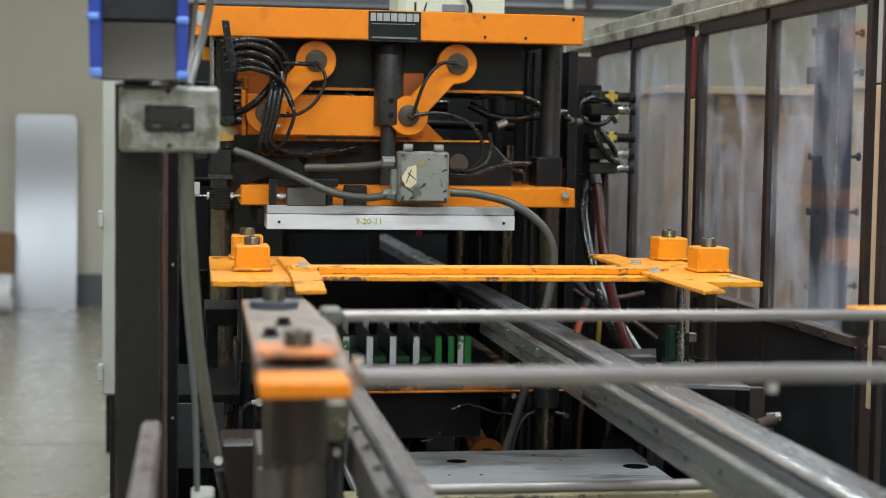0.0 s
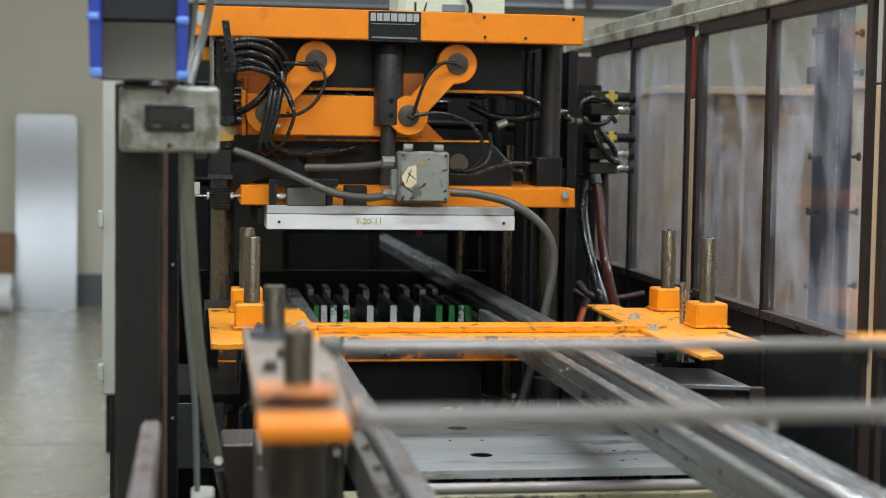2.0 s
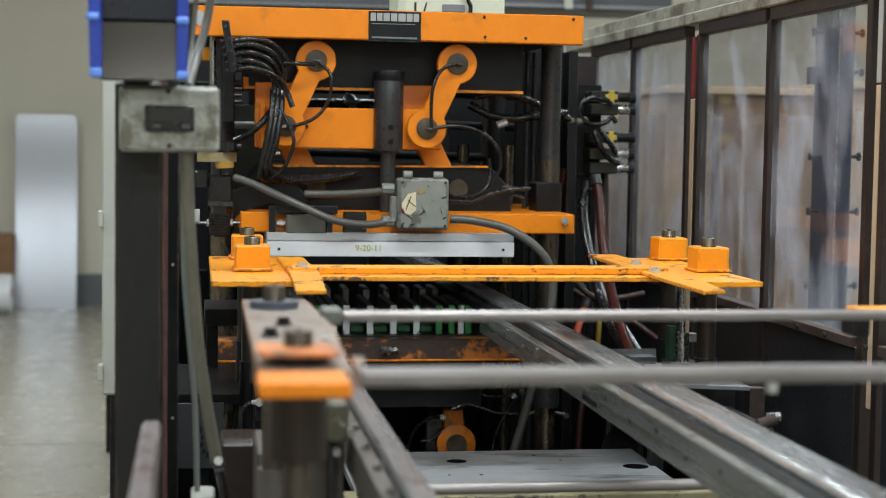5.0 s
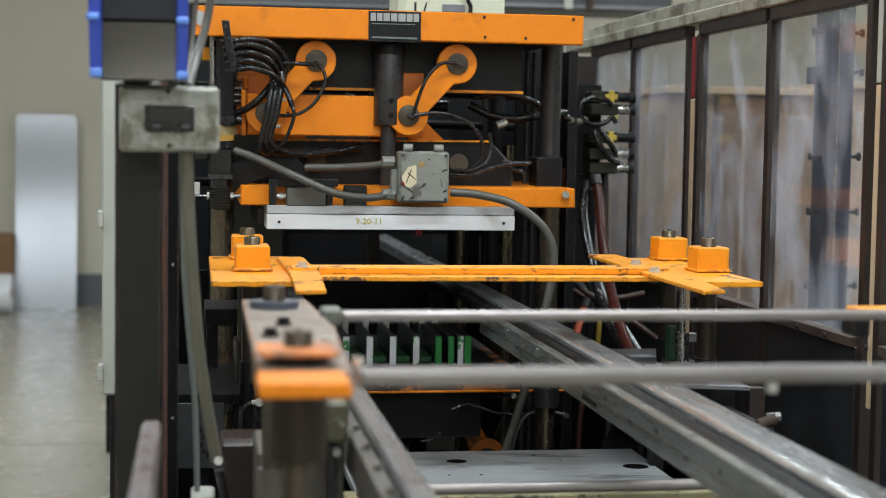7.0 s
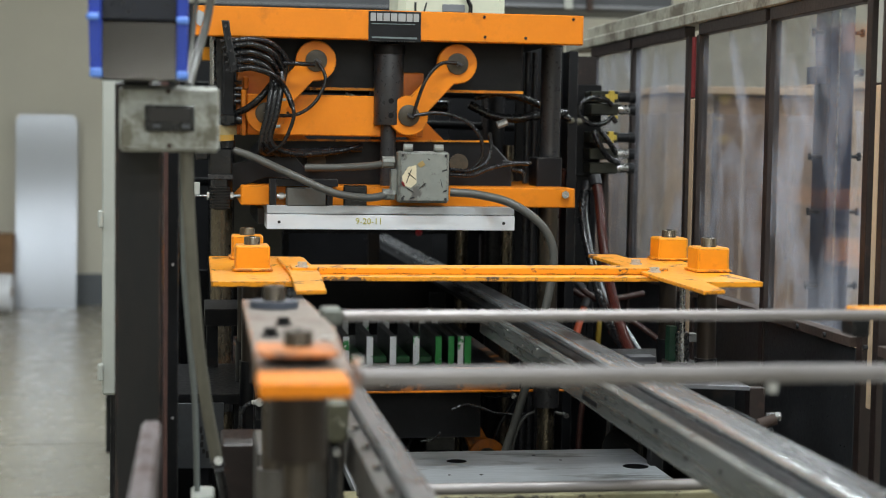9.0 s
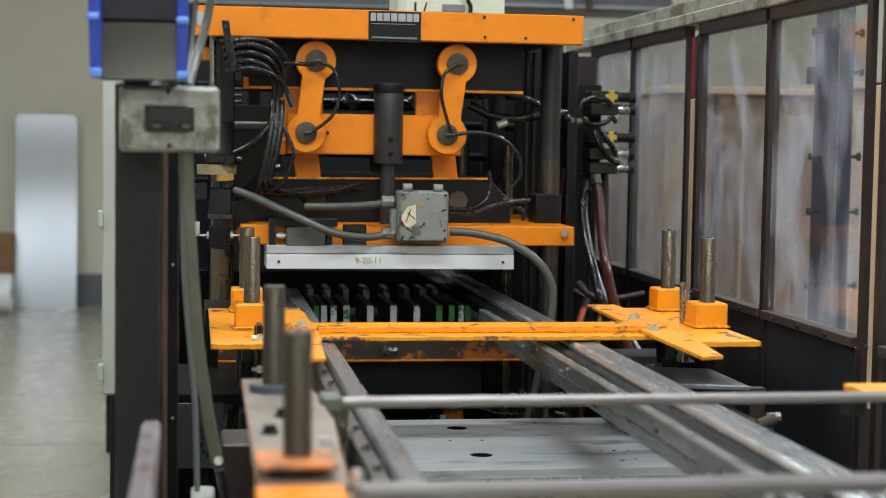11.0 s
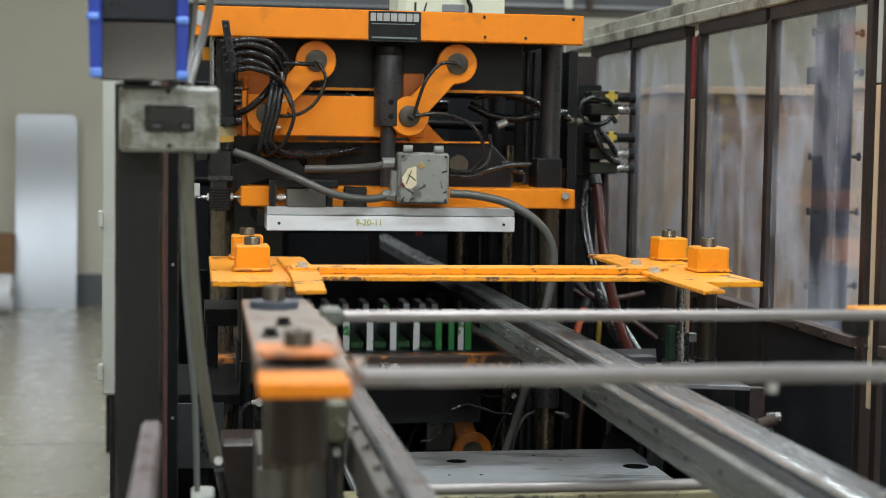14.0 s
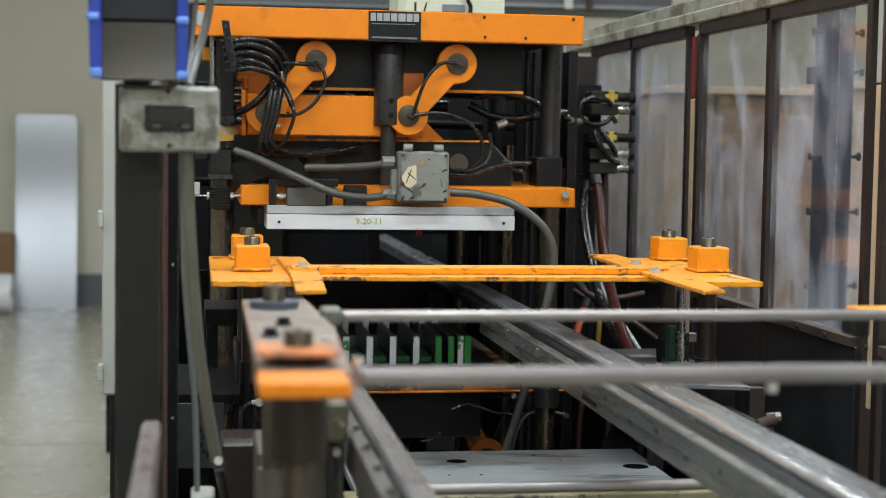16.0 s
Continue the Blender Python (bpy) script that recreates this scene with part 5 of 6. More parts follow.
# ---- valve bank and hoses at the right of the press ----
def valve_bank():
    v = thing("valve_bank", "black hydraulic valve bank with yellow knobs", "valve", (1.15, 4.7, 1.4))
    part("valve_plate", bx(1.138, 1.231, 4.74, 4.79, 1.349, 1.629, bevel=0.003), BLACK_STEEL, v)
    rows = ((1.59, 1), (1.553, 0), (1.468, 1), (1.418, 0), (1.375, 0))
    x0, x1, x2 = 1.176, 1.263, 1.315
    for i, (z, k) in enumerate(rows):
        b = part("valve_body", bx(x0, x1, 4.66, 4.74, z - 0.017, z + 0.017, bevel=0.003), OLIVE_DARK, v)
        part("solenoid", cyl(B(), (x1, 4.69, z), (x2, 4.69, z), 0.0145, 20, bevel=0.002), STEEL if not k else BLACK_STEEL, b, "steel solenoid end" if not k else "", True)
        part("solenoid_cap", cyl(B(), (x2 - 0.012, 4.69, z), (x2 + 0.006, 4.69, z), 0.017, 16), BLACK_STEEL, b)
        if k:
            xk = 1.236
            cross = box(box(B(), xk - 0.018, xk + 0.018, 4.64, 4.655, z - 0.008, z + 0.008, 0.002), xk - 0.008, xk + 0.008, 4.6385, 4.6565, z - 0.018, z + 0.018, 0.002)
            part("yellow_knob", cross, YELLOW, b, "yellow cross-shaped knob")
    part("yellow_tag", bx(1.231, 1.259, 4.65, 4.66, 1.525, 1.534), YELLOW, v)
    ring = [(1.186 + 0.055 * math.cos(a), 4.63, 1.546 + 0.04 * math.sin(a)) for a in (2 * math.pi * k / 14 for k in range(1, 14))]
    part("coiled_hose", ho(ring + [(1.247, 4.63, 1.511)], 0.0075), RUBBER, v, "coiled black hose", True)
    part("valve_hose", ho([(1.176, 4.62, 1.487), (1.195, 4.61, 1.443), (1.226, 4.62, 1.406), (1.259, 4.63, 1.39)], 0.009), RUBBER, v, "black hose", True)
    part("valve_hose", ho([(1.197, 4.61, 1.487), (1.22, 4.6, 1.454), (1.247, 4.62, 1.42)], 0.008), RUBBER, v, "black hose", True)
    part("valve_pipe", cyl(B(), (1.239, 4.72, 1.371), (1.246, 4.72, 1.093), 0.012, 16), BROWN_STEEL, v, "brown pipe", True)
    part("oil_tail", ho([(1.092, 4.6, 1.519), (1.123, 4.62, 1.513), (1.16, 4.66, 1.52)], 0.011), CONDUIT_L, v, "tan oil line", True)
    part("valve_stand", bx(1.16, 1.2, 4.76, 4.79, 0, 1.629), BLACK_STEEL, v)


OLIVE_DARK = material("dark_olive_casting", (0.035, 0.036, 0.026), 0.4, 0.3, var=0.3, scale=20)
valve_bank()


def pressure_hoses():
    specs = (([(1.157, 4.6, 1.335), (1.137, 4.58, 1.271), (1.139, 4.56, 1.189), (1.15, 4.5, 1.093), (1.163, 4.45, 0.998), (1.166, 4.3, 0.917), (1.192, 4.2, 0.851), (1.199, 4.1, 0.803)], 0.0125, RUBBER, "glossy black pressure hose"),
             ([(1.172, 4.58, 1.352), (1.179, 4.55, 1.29), (1.179, 4.5, 1.176), (1.182, 4.45, 1.08), (1.171, 4.3, 0.981), (1.174, 4.2, 0.906), (1.183, 4.1, 0.85)], 0.015, RED_HOSE, "glossy red-brown pressure hose"),
             ([(1.164, 4.6, 0.983), (1.143, 4.58, 0.941), (1.122, 4.56, 0.885), (1.104, 4.55, 0.802)], 0.011, ORANGE_HOSE, "dull orange-red rubber hose"),
             ([(1.208, 4.62, 0.955), (1.201, 4.6, 0.897), (1.196, 4.6, 0.829), (1.187, 4.6, 0.726)], 0.008, YELLOW_HOSE, "thin dull yellow rubber hose"),
             ([(1.137, 4.62, 1.032), (1.164, 4.6, 1), (1.226, 4.6, 0.965), (1.309, 4.55, 0.911), (1.4, 4.5, 0.841)], 0.009, BROWN_HOSE, "dark brown rubber hose"),
             ([(1.156, 4.62, 1.29), (1.152, 4.6, 1.237), (1.162, 4.58, 1.154), (1.167, 4.54, 1.096), (1.179, 4.46, 1.013), (1.188, 4.3, 0.949), (1.21, 4.26, 0.906), (1.23, 4.2, 0.857)], 0.006, PALE_TUBE, "pale clear plastic tube"))
    for pts, r, mat, lab in specs:
        h = thing("pressure_hose", lab, "hose", pts[-1], "pressure hoses")
        part("hose", ho(pts, r, steps=10), mat, h, smooth=True)
        a, b = Vector(pts[0]), Vector(pts[1])
        part("ferrule", cyl(B(), a, a + (b - a).normalized() * 0.03, r * 1.25, 14), DARK_STEEL, h)
        e = Vector(pts[-1])
        if mat in (ORANGE_HOSE, YELLOW_HOSE):
            part("tail", ho([e, e + Vector((0.02, 0.3, -0.03)), e + Vector((0.04, 0.6, -0.08)), (e.x + 0.04, 5.41, e.z - 0.1)], r), mat, h, smooth=True)
            continue
        part("tail", ho([e, ((e.x + 1.13) / 2, e.y, e.z - 0.03), (1.13, e.y, e.z - 0.16), (1.13, e.y, 0.02)], r), mat, h, smooth=True)


YELLOW_HOSE = material("yellow_hose", (0.36, 0.24, 0.03), 0.4, var=0.15)
PALE_TUBE = material("pale_tube", (0.45, 0.47, 0.48), 0.15, 0.2, var=0.1)
pressure_hoses()


def side_table():
    s = thing("side_stand", "dark steel stand with pale grey top plate", "stand", (1.2, 3.2, 0))
    part("top_plate", slab(B(), [(1.0, 3.24), (1.166, 3.19), (1.165, 3.45), (1.0, 3.5)], 0.93, 0.94), PALE_PLATE, s, "pale grey top plate")
    part("leg", bx(1.18, 1.215, 3.23, 3.26, 0, 0.9295), BROWN_STEEL, s)
    part("leg", bx(1.02, 1.05, 3.42, 3.45, 0, 0.9295), BLACK_STEEL, s)
    part("base_beam", bx(0.95, 1.23, 3.46, 4.1, 0.82, 0.9), BLACK_STEEL, s)
    part("hose_stub", cyl(B(), (1.097, 2.95, 0.902), (1.132, 2.95, 0.913), 0.011, 16), RUSTY, s, "dull brown hose stub", True)
    part("stub_end", cyl(B(), (1.12, 2.97, 0.914), (1.149, 2.97, 0.914), 0.008, 14), STEEL, s)
    part("stub_bracket", bx(1.114, 1.125, 2.94, 3.2, 0.874, 0.897), BLACK_STEEL, s)
    c = thing("air_cylinder", "grey air cylinder with green fitting", "cylinder", (1.08, 3.6, 0.8), )
    part("barrel", cyl(B(), (1.129, 3.55, 0.929), (1.127, 3.55, 1.012), 0.017, 20), STEEL, c, smooth=True)
    part("barrel_cap", cyl(B(), (1.128, 3.55, 1.012), (1.125, 3.55, 1.129), 0.007, 14), STEEL, c, smooth=True)
    part("green_fitting", bx(1.096, 1.115, 3.55, 3.58, 0.943, 1.025), GREEN_FIT, c, "dark green fitting")
    part("steel_nut", bx(1.142, 1.163, 3.55, 3.57, 0.988, 1.009), CHROME, c)
    part("base", bx(1.094, 1.163, 3.53, 3.6, 0.9005, 0.943), BLACK_STEEL, c)
    g = thing("grey_bracket", "small pale grey bracket on the rail", "bracket", (0.95, 3.9, 0))
    part("bracket_plate", bx(1.047, 1.112, 3.7, 3.75, 0.915, 0.933), PALE_PLATE, g)
    part("bracket_post", bx(1.081, 1.09, 3.72, 3.74, 0.0, 0.915), BLACK_STEEL, g)


PALE_PLATE = material("pale_grey_plate", (0.17, 0.175, 0.195), 0.35, 0.5, var=0.1)
GREEN_FIT = material("dark_green_fitting", (0.01, 0.06, 0.03), 0.4, var=0.2)
side_table()


# ---- behind the guard ----
CARD_DEEP = material("shaded_brown_cardboard", (0.24, 0.15, 0.09), 0.8, var=0.12, scale=4)
def carton_stack(x0, x1, y0, y1, layers, top, lean=0.0):
    h = (top - 0.14) / layers
    p = thing("pallet", "wooden pallet under stacked cartons", "pallet", ((x0 + x1) / 2, y0, 0), "pallets")
    for k in range(5):
        a = x0 + (x1 - x0 - 0.09) * k / 4
        part("deck_board", bx(a, a + 0.09, y0, y1, 0.118, 0.139), WOOD, p)
    for k in (0, 1, 2):
        a = y0 + (y1 - y0 - 0.09) * k / 2
        part("bearer", bx(x0, x1, a, a + 0.09, 0.0, 0.1175), WOOD, p)
    for i in range(layers):
        for j in range(3):
            w = (x1 - x0) / 3
            dx = random.uniform(-0.008, 0.008)
            c = thing("carton", "brown cardboard carton in a wrapped stack", "box", (x0 + w * (j + 0.5), y0, 0.14 + h * i), "stacked cartons")
            a = x0 + w * j + 0.004 + dx
            dy = random.uniform(0, 0.09)
            part("carton_body", bx(a, a + w - 0.014, y0 + dy, y1, 0.14 + h * i + 0.001, 0.14 + h * (i + 1) - 0.004, bevel=0.004), (CARD, CARD_L, CARD_DEEP)[(i + j + layers) % 3], c)
            part("flap_tape", bx(a + w * 0.46, a + w * 0.52, y0 + dy - 0.001, y0 + dy + 0.003, 0.14 + h * i + 0.002, 0.14 + h * (i + 1) - 0.006, bevel=0), CARD_L, c, "pale packing tape")


carton_stack(1.95, 2.62, 6.4, 7.2, 1, 1.66)
carton_stack(2.7, 3.35, 6.3, 7.1, 1, 1.69)
carton_stack(1.75, 2.3, 7.6, 8.4, 2, 1.5)


def top_trays():
    """Flat opened cartons lying on the stacks."""
    for x, y, z in ((2.28, 6.8, 1.663), (3.02, 6.7, 1.693)):
        t = thing("flat_carton", "pale flattened carton lying on the stack", "box", (x, y, z), "flat cartons")
        part("board", bx(x - 0.34, x + 0.34, y - 0.42, y + 0.4, z, z + 0.03, bevel=0.004), CARD_L, t)


top_trays()


def stretch_film(x0, x1, y0, y1, top):
    f = thing("stretch_film", "clear stretch film with painted reflection streaks round the cartons", "film", (x0, y0, 0.14), "stretch films")
    part("film_front", bx(x0, x1, y0, y0 + 0.002, 0.141, top, bevel=0), FILM, f).visible_shadow = False
    part("film_side", bx(x0, x0 + 0.002, y0 + 0.003, y1, 0.141, top, bevel=0), FILM, f).visible_shadow = False


def film_material():
    # vertical whitish streaks paint the film's reflections as diffuse colour
    m = CLEAR.copy()
    m.name = "stretch_film"
    for nd in m.node_tree.nodes:
        if nd.type == "MAPPING":
            nd.inputs["Scale"].default_value = (3.5, 3.5, 0.5)
        if nd.type == "MAP_RANGE" and nd.inputs[4].default_value < 0.32:
            nd.inputs[3].default_value, nd.inputs[4].default_value = 0.0, 0.16
    return m


FILM = film_material()
stretch_film(1.93, 2.65, 6.375, 7.22, 1.58)
stretch_film(2.68, 3.38, 6.275, 7.12, 1.6)


def blue_column():
    c = thing("blue_column", "dark blue steel machine column with bolts", "machine column", (1.955, 4.6, 0))
    part("column", bx(1.905, 1.985, 4.6, 4.72, 0, 1.95, bevel=0.004), NAVY, c)
    for z in (1.80, 1.68, 1.42, 1.25, 1.02):
        b = part("cross_bolt", cyl(B(), (1.875, 4.65, z), (2.025, 4.65, z), 0.006, 12), BLACK_STEEL, c)
        part("bolt_head", cyl(B(), (1.868, 4.65, z), (1.875, 4.65, z), 0.013, 6), BLACK_STEEL, b)
        part("bolt_head", cyl(B(), (2.025, 4.65, z), (2.032, 4.65, z), 0.013, 6), BLACK_STEEL, b)
    part("cable_strip", bx(1.930, 1.935, 4.592, 4.599, 0.6, 1.9), STEEL, c)
    part("column_box", bx(1.872, 1.904, 4.62, 4.7, 1.642, 1.695), NAVY, c)


blue_column()


# ---- behind and above the press ----
OLIVE_PANEL = material("olive_grey_panel", (0.10, 0.098, 0.08), 0.5, var=0.2, scale=6)


def rear_machine():
    # black sheets and block added to keep the depth behind the press dark
    r = thing("oven_housing", "black housing added as dark backing behind the press", "machine housing", (0.5, 6.5, 0))
    part("rear_cabinet", bx(0.95, 1.39, 5.95, 6.3, 0, 1.86), BLACK_STEEL, r, "black rear cabinet")
    # filler added only to darken the bright gap right of the beam
    part("rear_post", bx(1.265, 1.33, 5.2, 5.24, 0, 1.74), BROWN_STEEL, r, "dark brown filler added to darken the gap")
    part("back_panel", bx(-0.4, 1.34, 7.32, 7.36, 0, 2.06), BLACK_STEEL, r, "black sheet standing for the unlit depth behind")
    part("side_panel", bx(-0.12, -0.1, 4.75, 7.318, 0, 1.8), BLACK_STEEL, r, "black side panel")
    part("side_panel", bx(1.24, 1.26, 4.9, 5.949, 0, 1.62), BLACK_STEEL, r, "black side panel")
    part("oven_bed", bx(0.0, 0.94, 5.6, 7.2, 0.0, 0.85), BLACK_STEEL, r, "black base block of the dark backing")
    for x in (0.2, 0.62, 1.02):
        part("riser", bx(x - 0.02, x + 0.02, 5.5, 5.54, 0.0, 1.8), BROWN_STEEL, r)
    for k in range(4):
        part("cross_tube", cyl(B(), (-0.1, 5.48 + 0.02 * k, 1.3 + 0.11 * k), (1.24, 5.48 + 0.02 * k, 1.28 + 0.11 * k), 0.014, 14), CHAIN_RECESS_BLACK, r, smooth=True)
    part("cross_pipe", cyl(B(), (-0.1, 5.3, 1.492), (0.28, 5.3, 1.492), 0.011, 16), CABINET, r, "pale grey pipe", True)
    # sheet added in place of the lit wall glimpsed through the press
    part("olive_panel", bx(0.1, 0.29, 5.36, 5.38, 1.0, 1.56), OLIVE_PANEL, r, "olive grey sheet added for the lit wall behind")
    part("rear_tube", cyl(B(), (0.36, 5.3, 1.566), (0.84, 5.3, 1.566), 0.02, 18), RUBBER, r, "black rear tube", True)
    # silver lumps added to give the small bright spots behind the toggles
    for fx, fz in ((0.512, 1.575), (0.735, 1.583)):
        b = B()
        bmesh.ops.create_icosphere(b, subdivisions=2, radius=0.026, matrix=Matrix.Translation((fx, 5.288, fz)))
        for v in b.verts:
            v.co += Vector((random.uniform(-1, 1), random.uniform(-1, 1), random.uniform(-1, 1))) * 0.009
        part("foil_wrap", b, SHEET, r, "crumpled silver lump added for a bright spot")
    for x, y in ((0.965, 4.86), (0.86, 5.1), (0.90, 5.3)):
        part("guide_shaft", cyl(B(), (x, y, 0.42), (x, y, 1.44), 0.018, 20), ROD, r, "oily guide shaft", True)
    l = part("indicator", cyl(B(), (0.932, 5.45, 1.105), (0.928, 5.43, 1.106), 0.013, 16), LAMP_RED, r, "red indicator button")
    part("indicator_cap", cyl(B(), (0.923, 5.42, 1.117), (0.921, 5.41, 1.117), 0.007, 14), CHROME, l)
    part("indicator", cyl(B(), (0.77, 5.45, 1.13), (0.767, 5.43, 1.131), 0.012, 16), LAMP_RED, r, "red indicator button")
    part("indicator_bar", bx(0.3, 1.0, 5.452, 5.475, 1.125, 1.16), BLACK_STEEL, r)
    part("indicator_post", bx(0.3, 0.32, 5.452, 5.475, 0.0, 1.1245), BLACK_STEEL, r)


LAMP_RED = material("red_plastic_button", (0.45, 0.01, 0.02), 0.25, var=0.1)
rear_machine()


def base_covers():
    """Dark machine frame under the rails that closes the lower part."""
    b = thing("lower_enclosure", "black oily enclosure under the press", "enclosure", (0.5, 5.0, 0))
    part("rear_wall", bx(-0.05, 1.2, 5.42, 5.44, 0, 1.0), BLACK_STEEL, b)
    part("side_wall", bx(-0.06, -0.05, 3.3, 5.42, 0, 0.83), BLACK_STEEL, b)
    part("side_wall", bx(1.21, 1.22, 3.5, 5.42, 0, 0.8), BLACK_STEEL, b)
    part("floor_tray", bx(-0.04, 1.2, 2.6, 4.2, 0.0, 0.03), BLACK_STEEL, b)
    for x, lab in ((0.963, 1), (0.078, 0)):
        part("tie_rod", cyl(B(), (x, 4.25, 0.03), (x, 4.25, 0.72), 0.024, 24), ROD, b, "oily tie rod", True)
        part("tie_sleeve", cyl(B(), (x, 4.25, 0.72), (x, 4.25, 0.80), 0.036, 24), DARK_STEEL, b, smooth=True)
    part("grease_line", ho([(0.691, 4.2, 0.723), (0.73, 4.2, 0.736), (0.769, 4.2, 0.727), (0.817, 4.2, 0.711), (0.895, 4.2, 0.708)], 0.0035), RUBBER, b, "thin black line", True)
    part("grease_line", ho([(0.607, 4.2, 0.636), (0.638, 4.2, 0.641), (0.661, 4.2, 0.661)], 0.0035), RUBBER, b, "thin black line", True)
    part("drive_wheel", cyl(B(), (1.121, 4, 0.647), (1.132, 4.04, 0.639), 0.06, 32, bevel=0.004), BLACK_STEEL, b, "black drive wheel", True)
    part("wheel_axle", cyl(B(), (1.121, 4, 0.647), (1.205, 4.3, 0.587), 0.015, 14), BLACK_STEEL, b)


base_covers()


def under_press():
    """Tubes, blocks and lines in the dark below the press."""
    u = thing("lubrication_lines", "black tubes and steel fittings under the press", "lines", (0.6, 4.46, 0.03))
    lines = (([(0.60, 4.46, 0.03), (0.60, 4.46, 0.45), (0.615, 4.45, 0.60), (0.66, 4.44, 0.655), (0.70, 4.44, 0.665)], 0.005, RUBBER),
             ([(0.84, 4.46, 0.03), (0.845, 4.46, 0.45), (0.86, 4.45, 0.60), (0.90, 4.45, 0.68), (0.93, 4.45, 0.735)], 0.006, RUBBER),
             ([(0.90, 4.44, 0.03), (0.905, 4.44, 0.50), (0.93, 4.43, 0.64), (0.985, 4.43, 0.675), (1.06, 4.43, 0.665)], 0.0045, CONDUIT),
             ([(0.73, 4.43, 0.70), (0.75, 4.42, 0.735), (0.79, 4.42, 0.742), (0.83, 4.42, 0.722), (0.90, 4.42, 0.724)], 0.004, RUBBER))
    for pts, r, mt in lines:
        part("tube", ho(pts, r, steps=10), mt, u, smooth=True)
    for x, z in ((0.93, 0.735), (0.985, 0.625), (1.06, 0.665), (0.70, 0.665), (0.905, 0.724), (0.99, 0.74)):
        part("fitting", cyl(cyl(B(), (x, 4.41, z), (x, 4.44, z), 0.006, 8), (x, 4.405, z), (x, 4.41, z), 0.009, 6), STEEL, u, "steel fitting")
    part("valve_block", bx(0.655, 0.745, 4.44, 4.50, 0.56, 0.66, bevel=0.004), GLOSS_BLACK, u, "black valve block")
    part("block_post", bx(0.68, 0.72, 4.45, 4.49, 0.43, 0.5598), BLACK_STEEL, u)
    s = thing("side_fittings", "steel fittings on a black bracket beside the rail", "fittings", (0.13, 3.3, 0.86))
    part("bracket", bx(0.128, 0.14, 3.30, 3.36, 0.86, 1.06), BLACK_STEEL, s)
    part("bracket_post", bx(0.126, 0.144, 3.365, 3.40, 0.0, 1.05), BLACK_STEEL, s)
    for z in (0.90, 0.97, 1.035):
        part("fitting", cyl(cyl(B(), (0.134, 3.285, z), (0.134, 3.2998, z), 0.009, 6), (0.118, 3.292, z), (0.13, 3.292, z), 0.005, 10), CHROME, s, "bright hose fitting")
    part("tube", ho([(0.118, 3.292, 0.90), (0.10, 3.29, 0.88), (0.095, 3.3, 0.80), (0.10, 3.3, 0.03)], 0.0045), RUBBER, s, smooth=True)


under_press()


def overhead():
    d = thing("overhead_duct", "slate grey overhead duct with brackets", "duct", (1.6, 9, 2.3), )
    part("duct", bx(1.708, 2.748, 9.0, 9.5, 2.215, 2.9), GREY_DUCT, d)
    part("duct_lip", bx(1.704, 2.742, 8.98, 9.0, 2.226, 2.246), GREY_LIGHT, d)
    part("duct_bracket", bx(2.095, 2.141, 8.95, 8.979, 2.219, 2.6), CABINET, d)
    part("duct_bracket", bx(2.228, 2.261, 8.95, 8.979, 2.209, 2.6), RUSTY, d)
    part("duct_hanger", bx(2.153, 2.174, 9.2, 9.24, 2.9, 5.0), GREY_DUCT, d)
    s = thing("roof_beam", "dark grey steel roof beam", "beam", (0.4, 10, 2.4))
    part("beam", bx(0.114, 1.262, 10, 10.3, 2.268, 3.1), GREY_DUCT, s)
    part("beam_flange", bx(0.113, 1.25, 9.9, 10.4, 2.275, 2.286), GREY_LIGHT, s)
    part("beam_hanger", bx(0.681, 0.702, 10.1, 10.15, 3.1, 5.0), GREY_DUCT, s)
    c = thing("drive_cover", "cream plastic drive cover on the press top", "cover", (0.7, 4.5, 1.79), )
    part("cover", bx(0.57, 0.879, 4.5, 4.75, 1.7905, 1.898, bevel=0.02), CREAM_CAP, c)
    part("window", bx(0.694, 0.759, 4.494, 4.5, 1.817, 1.839), GREY_LIGHT, c, "pale grey window")
    part("cable", ho([(0.754, 4.48, 1.899), (0.765, 4.48, 1.852), (0.773, 4.48, 1.833), (0.772, 4.48, 1.811)], 0.006), RUBBER, c, "black cable", True)
    cu = bpy.data.curves.new("mark", "FONT")
    cu.body, cu.size, cu.extrude = "1/", 0.066, 0.0004
    ob = new("mark", cu)
    me = bpy.data.meshes.new_from_object(ob)
    bpy.data.objects.remove(ob)
    me.materials.append(INK)
    t = new("marking", me)
    t.parent = c
    t.matrix_parent_inverse = Matrix.Translation(-c.location)
    t.matrix_basis = pose(0.6, 4.4975, 1.797, 90, 0, 0)
    tagged(t, "black marker strokes")


GREY_LIGHT = material("mid_grey_paint", (0.22, 0.225, 0.24), 0.5, var=0.1)
overhead()


# ---- what moves: shares of each stroke, second by second ----
LAG = 8.1  # one cycle
MID_DOWN = [(1.5, 0), (1.6, 0.04), (1.7, 0.32), (1.8, 0.88), (1.9, 1)]
MID_BACK = [(3.5, 1), (3.6, 0.97), (3.7, 0.88), (3.8, 0.69), (3.9, 0.51), (4.0, 0.31), (4.1, 0.11), (4.2, 0)]
PLT_BACK = [(3.5, 1), (3.6, 0.93), (3.7, 0.75), (3.8, 0.52), (3.9, 0.29), (4.0, 0.09), (4.1, 0)]
NEAR_DOWN = [(1.8, 0), (1.9, 0.04), (2.0, 0.355), (2.1, 0.62), (2.2, 0.83), (2.3, 0.93), (2.4, 0.98), (2.5, 1)]
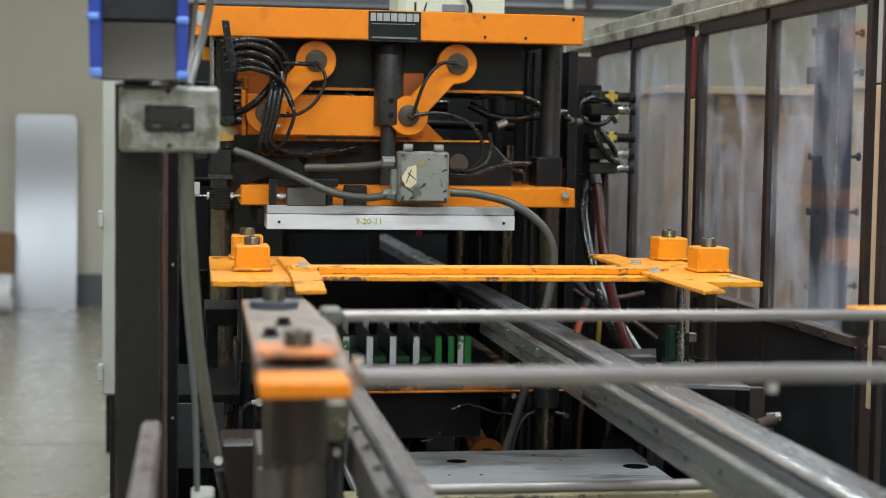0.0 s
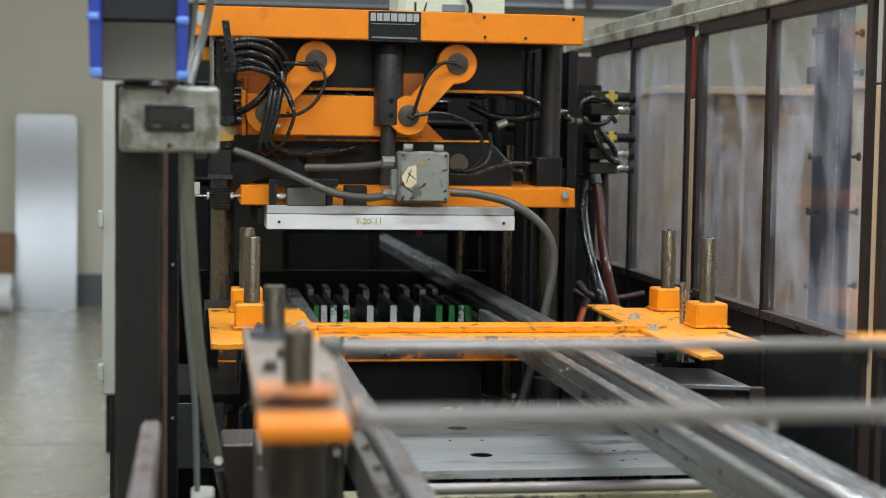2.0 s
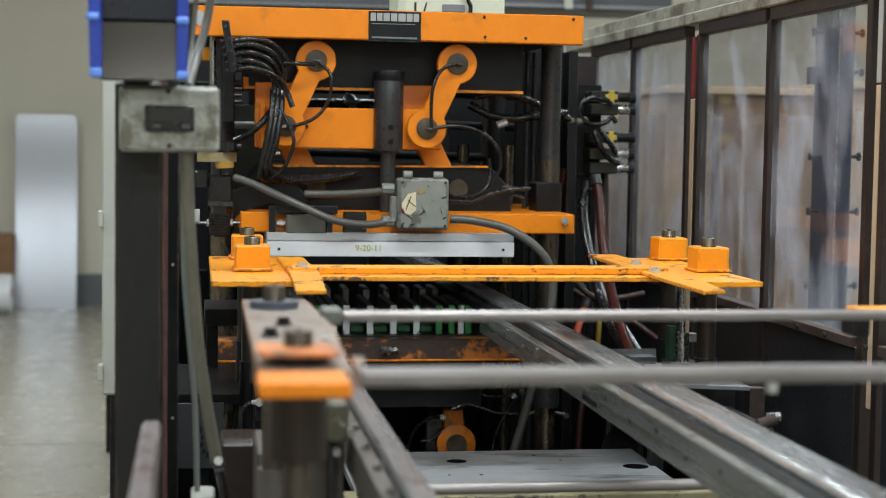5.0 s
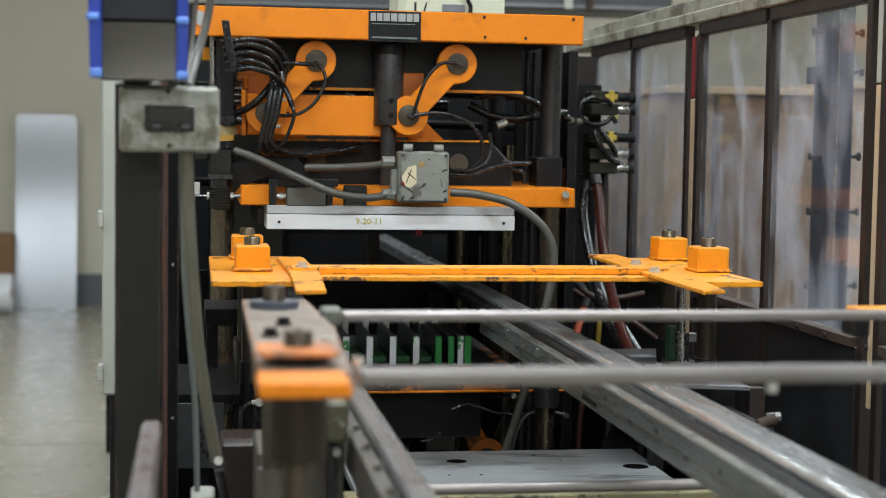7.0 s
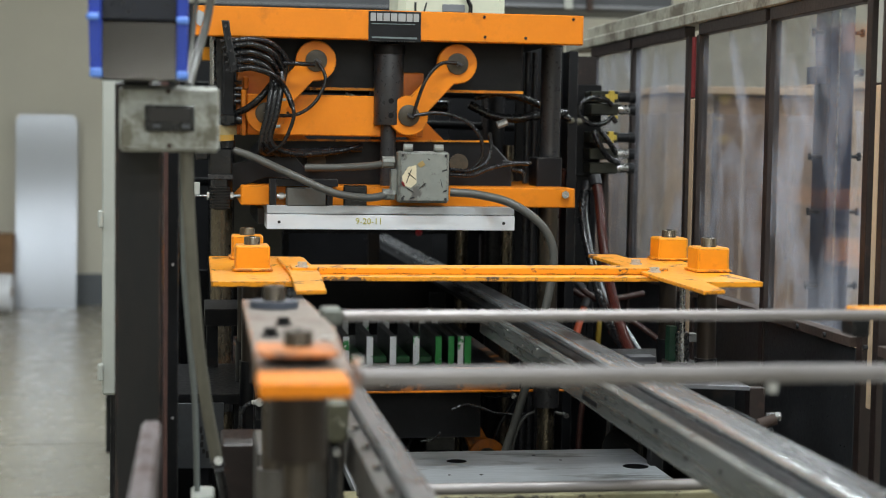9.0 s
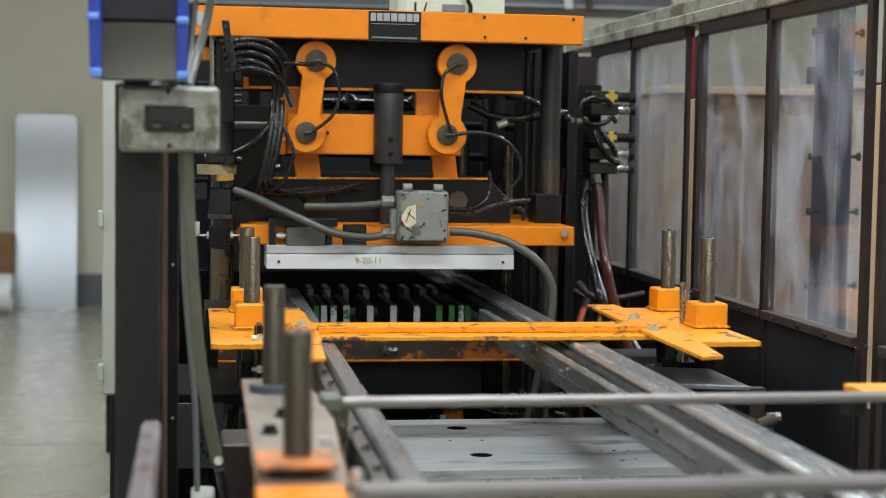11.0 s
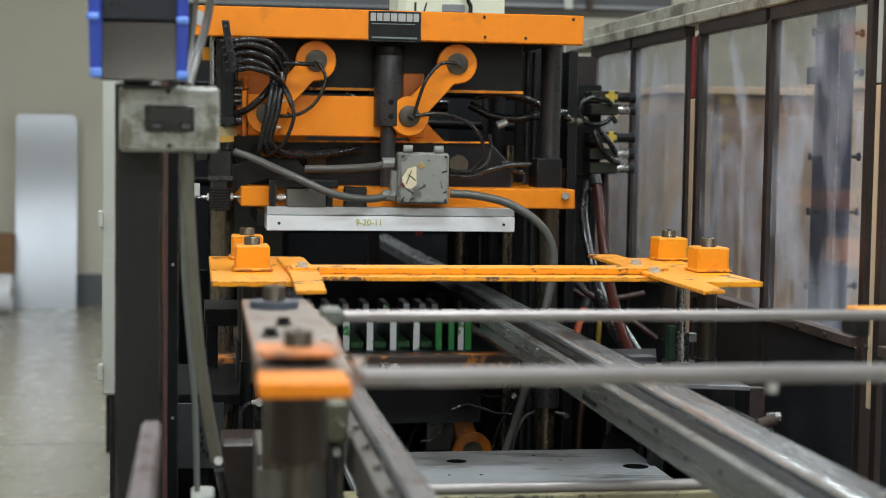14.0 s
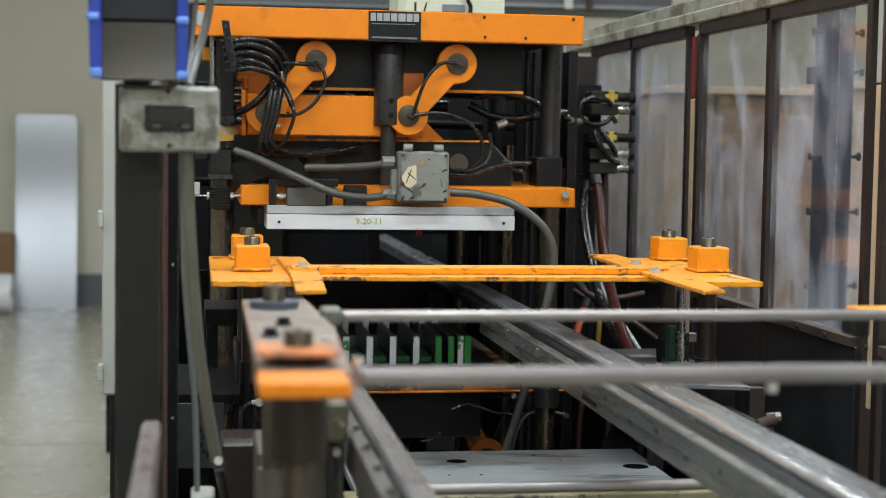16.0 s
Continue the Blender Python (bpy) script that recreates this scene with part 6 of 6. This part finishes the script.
NEAR_BACK = [(4.1, 1), (4.2, 0.98), (4.3, 0.90), (4.4, 0.69), (4.5, 0.44), (4.6, 0.2), (4.7, 0.03), (4.8, 0)]
UP_DOWN = [(2.1, 0), (2.2, 0.04), (2.3, 0.28), (2.4, 0.52), (2.5, 0.71), (2.6, 0.81), (2.7, 0.88), (2.8, 0.93), (2.9, 0.97), (3.0, 0.99), (3.2, 1)]
UP_BACK = [(4.55, 1), (4.7, 0.95), (4.8, 0.86), (4.9, 0.75), (5.0, 0.66), (5.2, 0.54), (5.4, 0.43), (5.6, 0.26), (5.8, 0.10), (5.9, 0.03), (6.0, 0)]
LOW_UP = [(1.3, 0), (1.4, 0.12), (1.5, 0.32), (1.6, 0.45), (1.7, 0.6), (1.8, 0.8), (1.9, 0.95), (2.0, 1)]
LOW_BACK = [(5.4, 1), (5.6, 0.93), (5.8, 0.65), (5.9, 0.48), (6.0, 0.32), (6.1, 0.18), (6.2, 0.07), (6.3, 0)]


def cycle(go, back):
    rows = [(0.0, 0)] + go + back
    rows += [(round(t + LAG, 3), f) for t, f in go + back]
    return rows + [(16.0, 0)]


def slide(ob, rows, dz, home):
    walk(ob, [(t, pose(home[0], home[1], home[2] + dz * f)) for t, f in rows])


def motions():
    slide(mid, cycle(MID_DOWN, MID_BACK), -S_MID, (0.6, 3.4, MZ))
    slide(plate, cycle(MID_DOWN, PLT_BACK), S_PLT, (0.7, 3.3, PZ0 - S_PLT))
    slide(near, cycle(NEAR_DOWN, NEAR_BACK), -S_NEAR, (0.6, 2.0, NZ))
    slide(upper, cycle(UP_DOWN, UP_BACK), -S_UP, (0.5, 4.4, 1.3))
    slide(lower, cycle(LOW_UP, LOW_BACK), S_LOW, (0.5, 4.4, 0.8))
    ups = cycle(UP_DOWN, UP_BACK)
    o = Vector((0.5, 4.4, 0))
    for link, what, x in LINKS:
        rows = []
        for t, f in ups:
            h, a = knuckle(f)
            if what == "up":
                rows.append((t, pose(x - o.x, 4.28 - o.y, TOPZ - o.z, 0, math.degrees(math.atan2(h, a)), 0)))
            else:
                d = TOPZ - PZ + S_UP * f
                rows.append((t, pose(x - h - o.x, 4.28 - o.y, TOPZ - a - o.z, 0, -math.degrees(math.atan2(h, d - a)), 0)))
        walk(link, rows)
    rows = []
    for t, f in ups:
        h, a = knuckle(f)
        rows.append((t, pose(LX - h, 4.285, TOPZ - a + 0.0)))
    walk(yoke, rows)
    rows = [(t, pose(0.83 + (0.74 - 0.83) * f, 4.42, 0.545 + (0.586 - 0.545) * f, 0, -24 * (1 - f), 0)) for t, f in cycle(LOW_UP, LOW_BACK)]
    walk(low_toggle, rows)


motions()
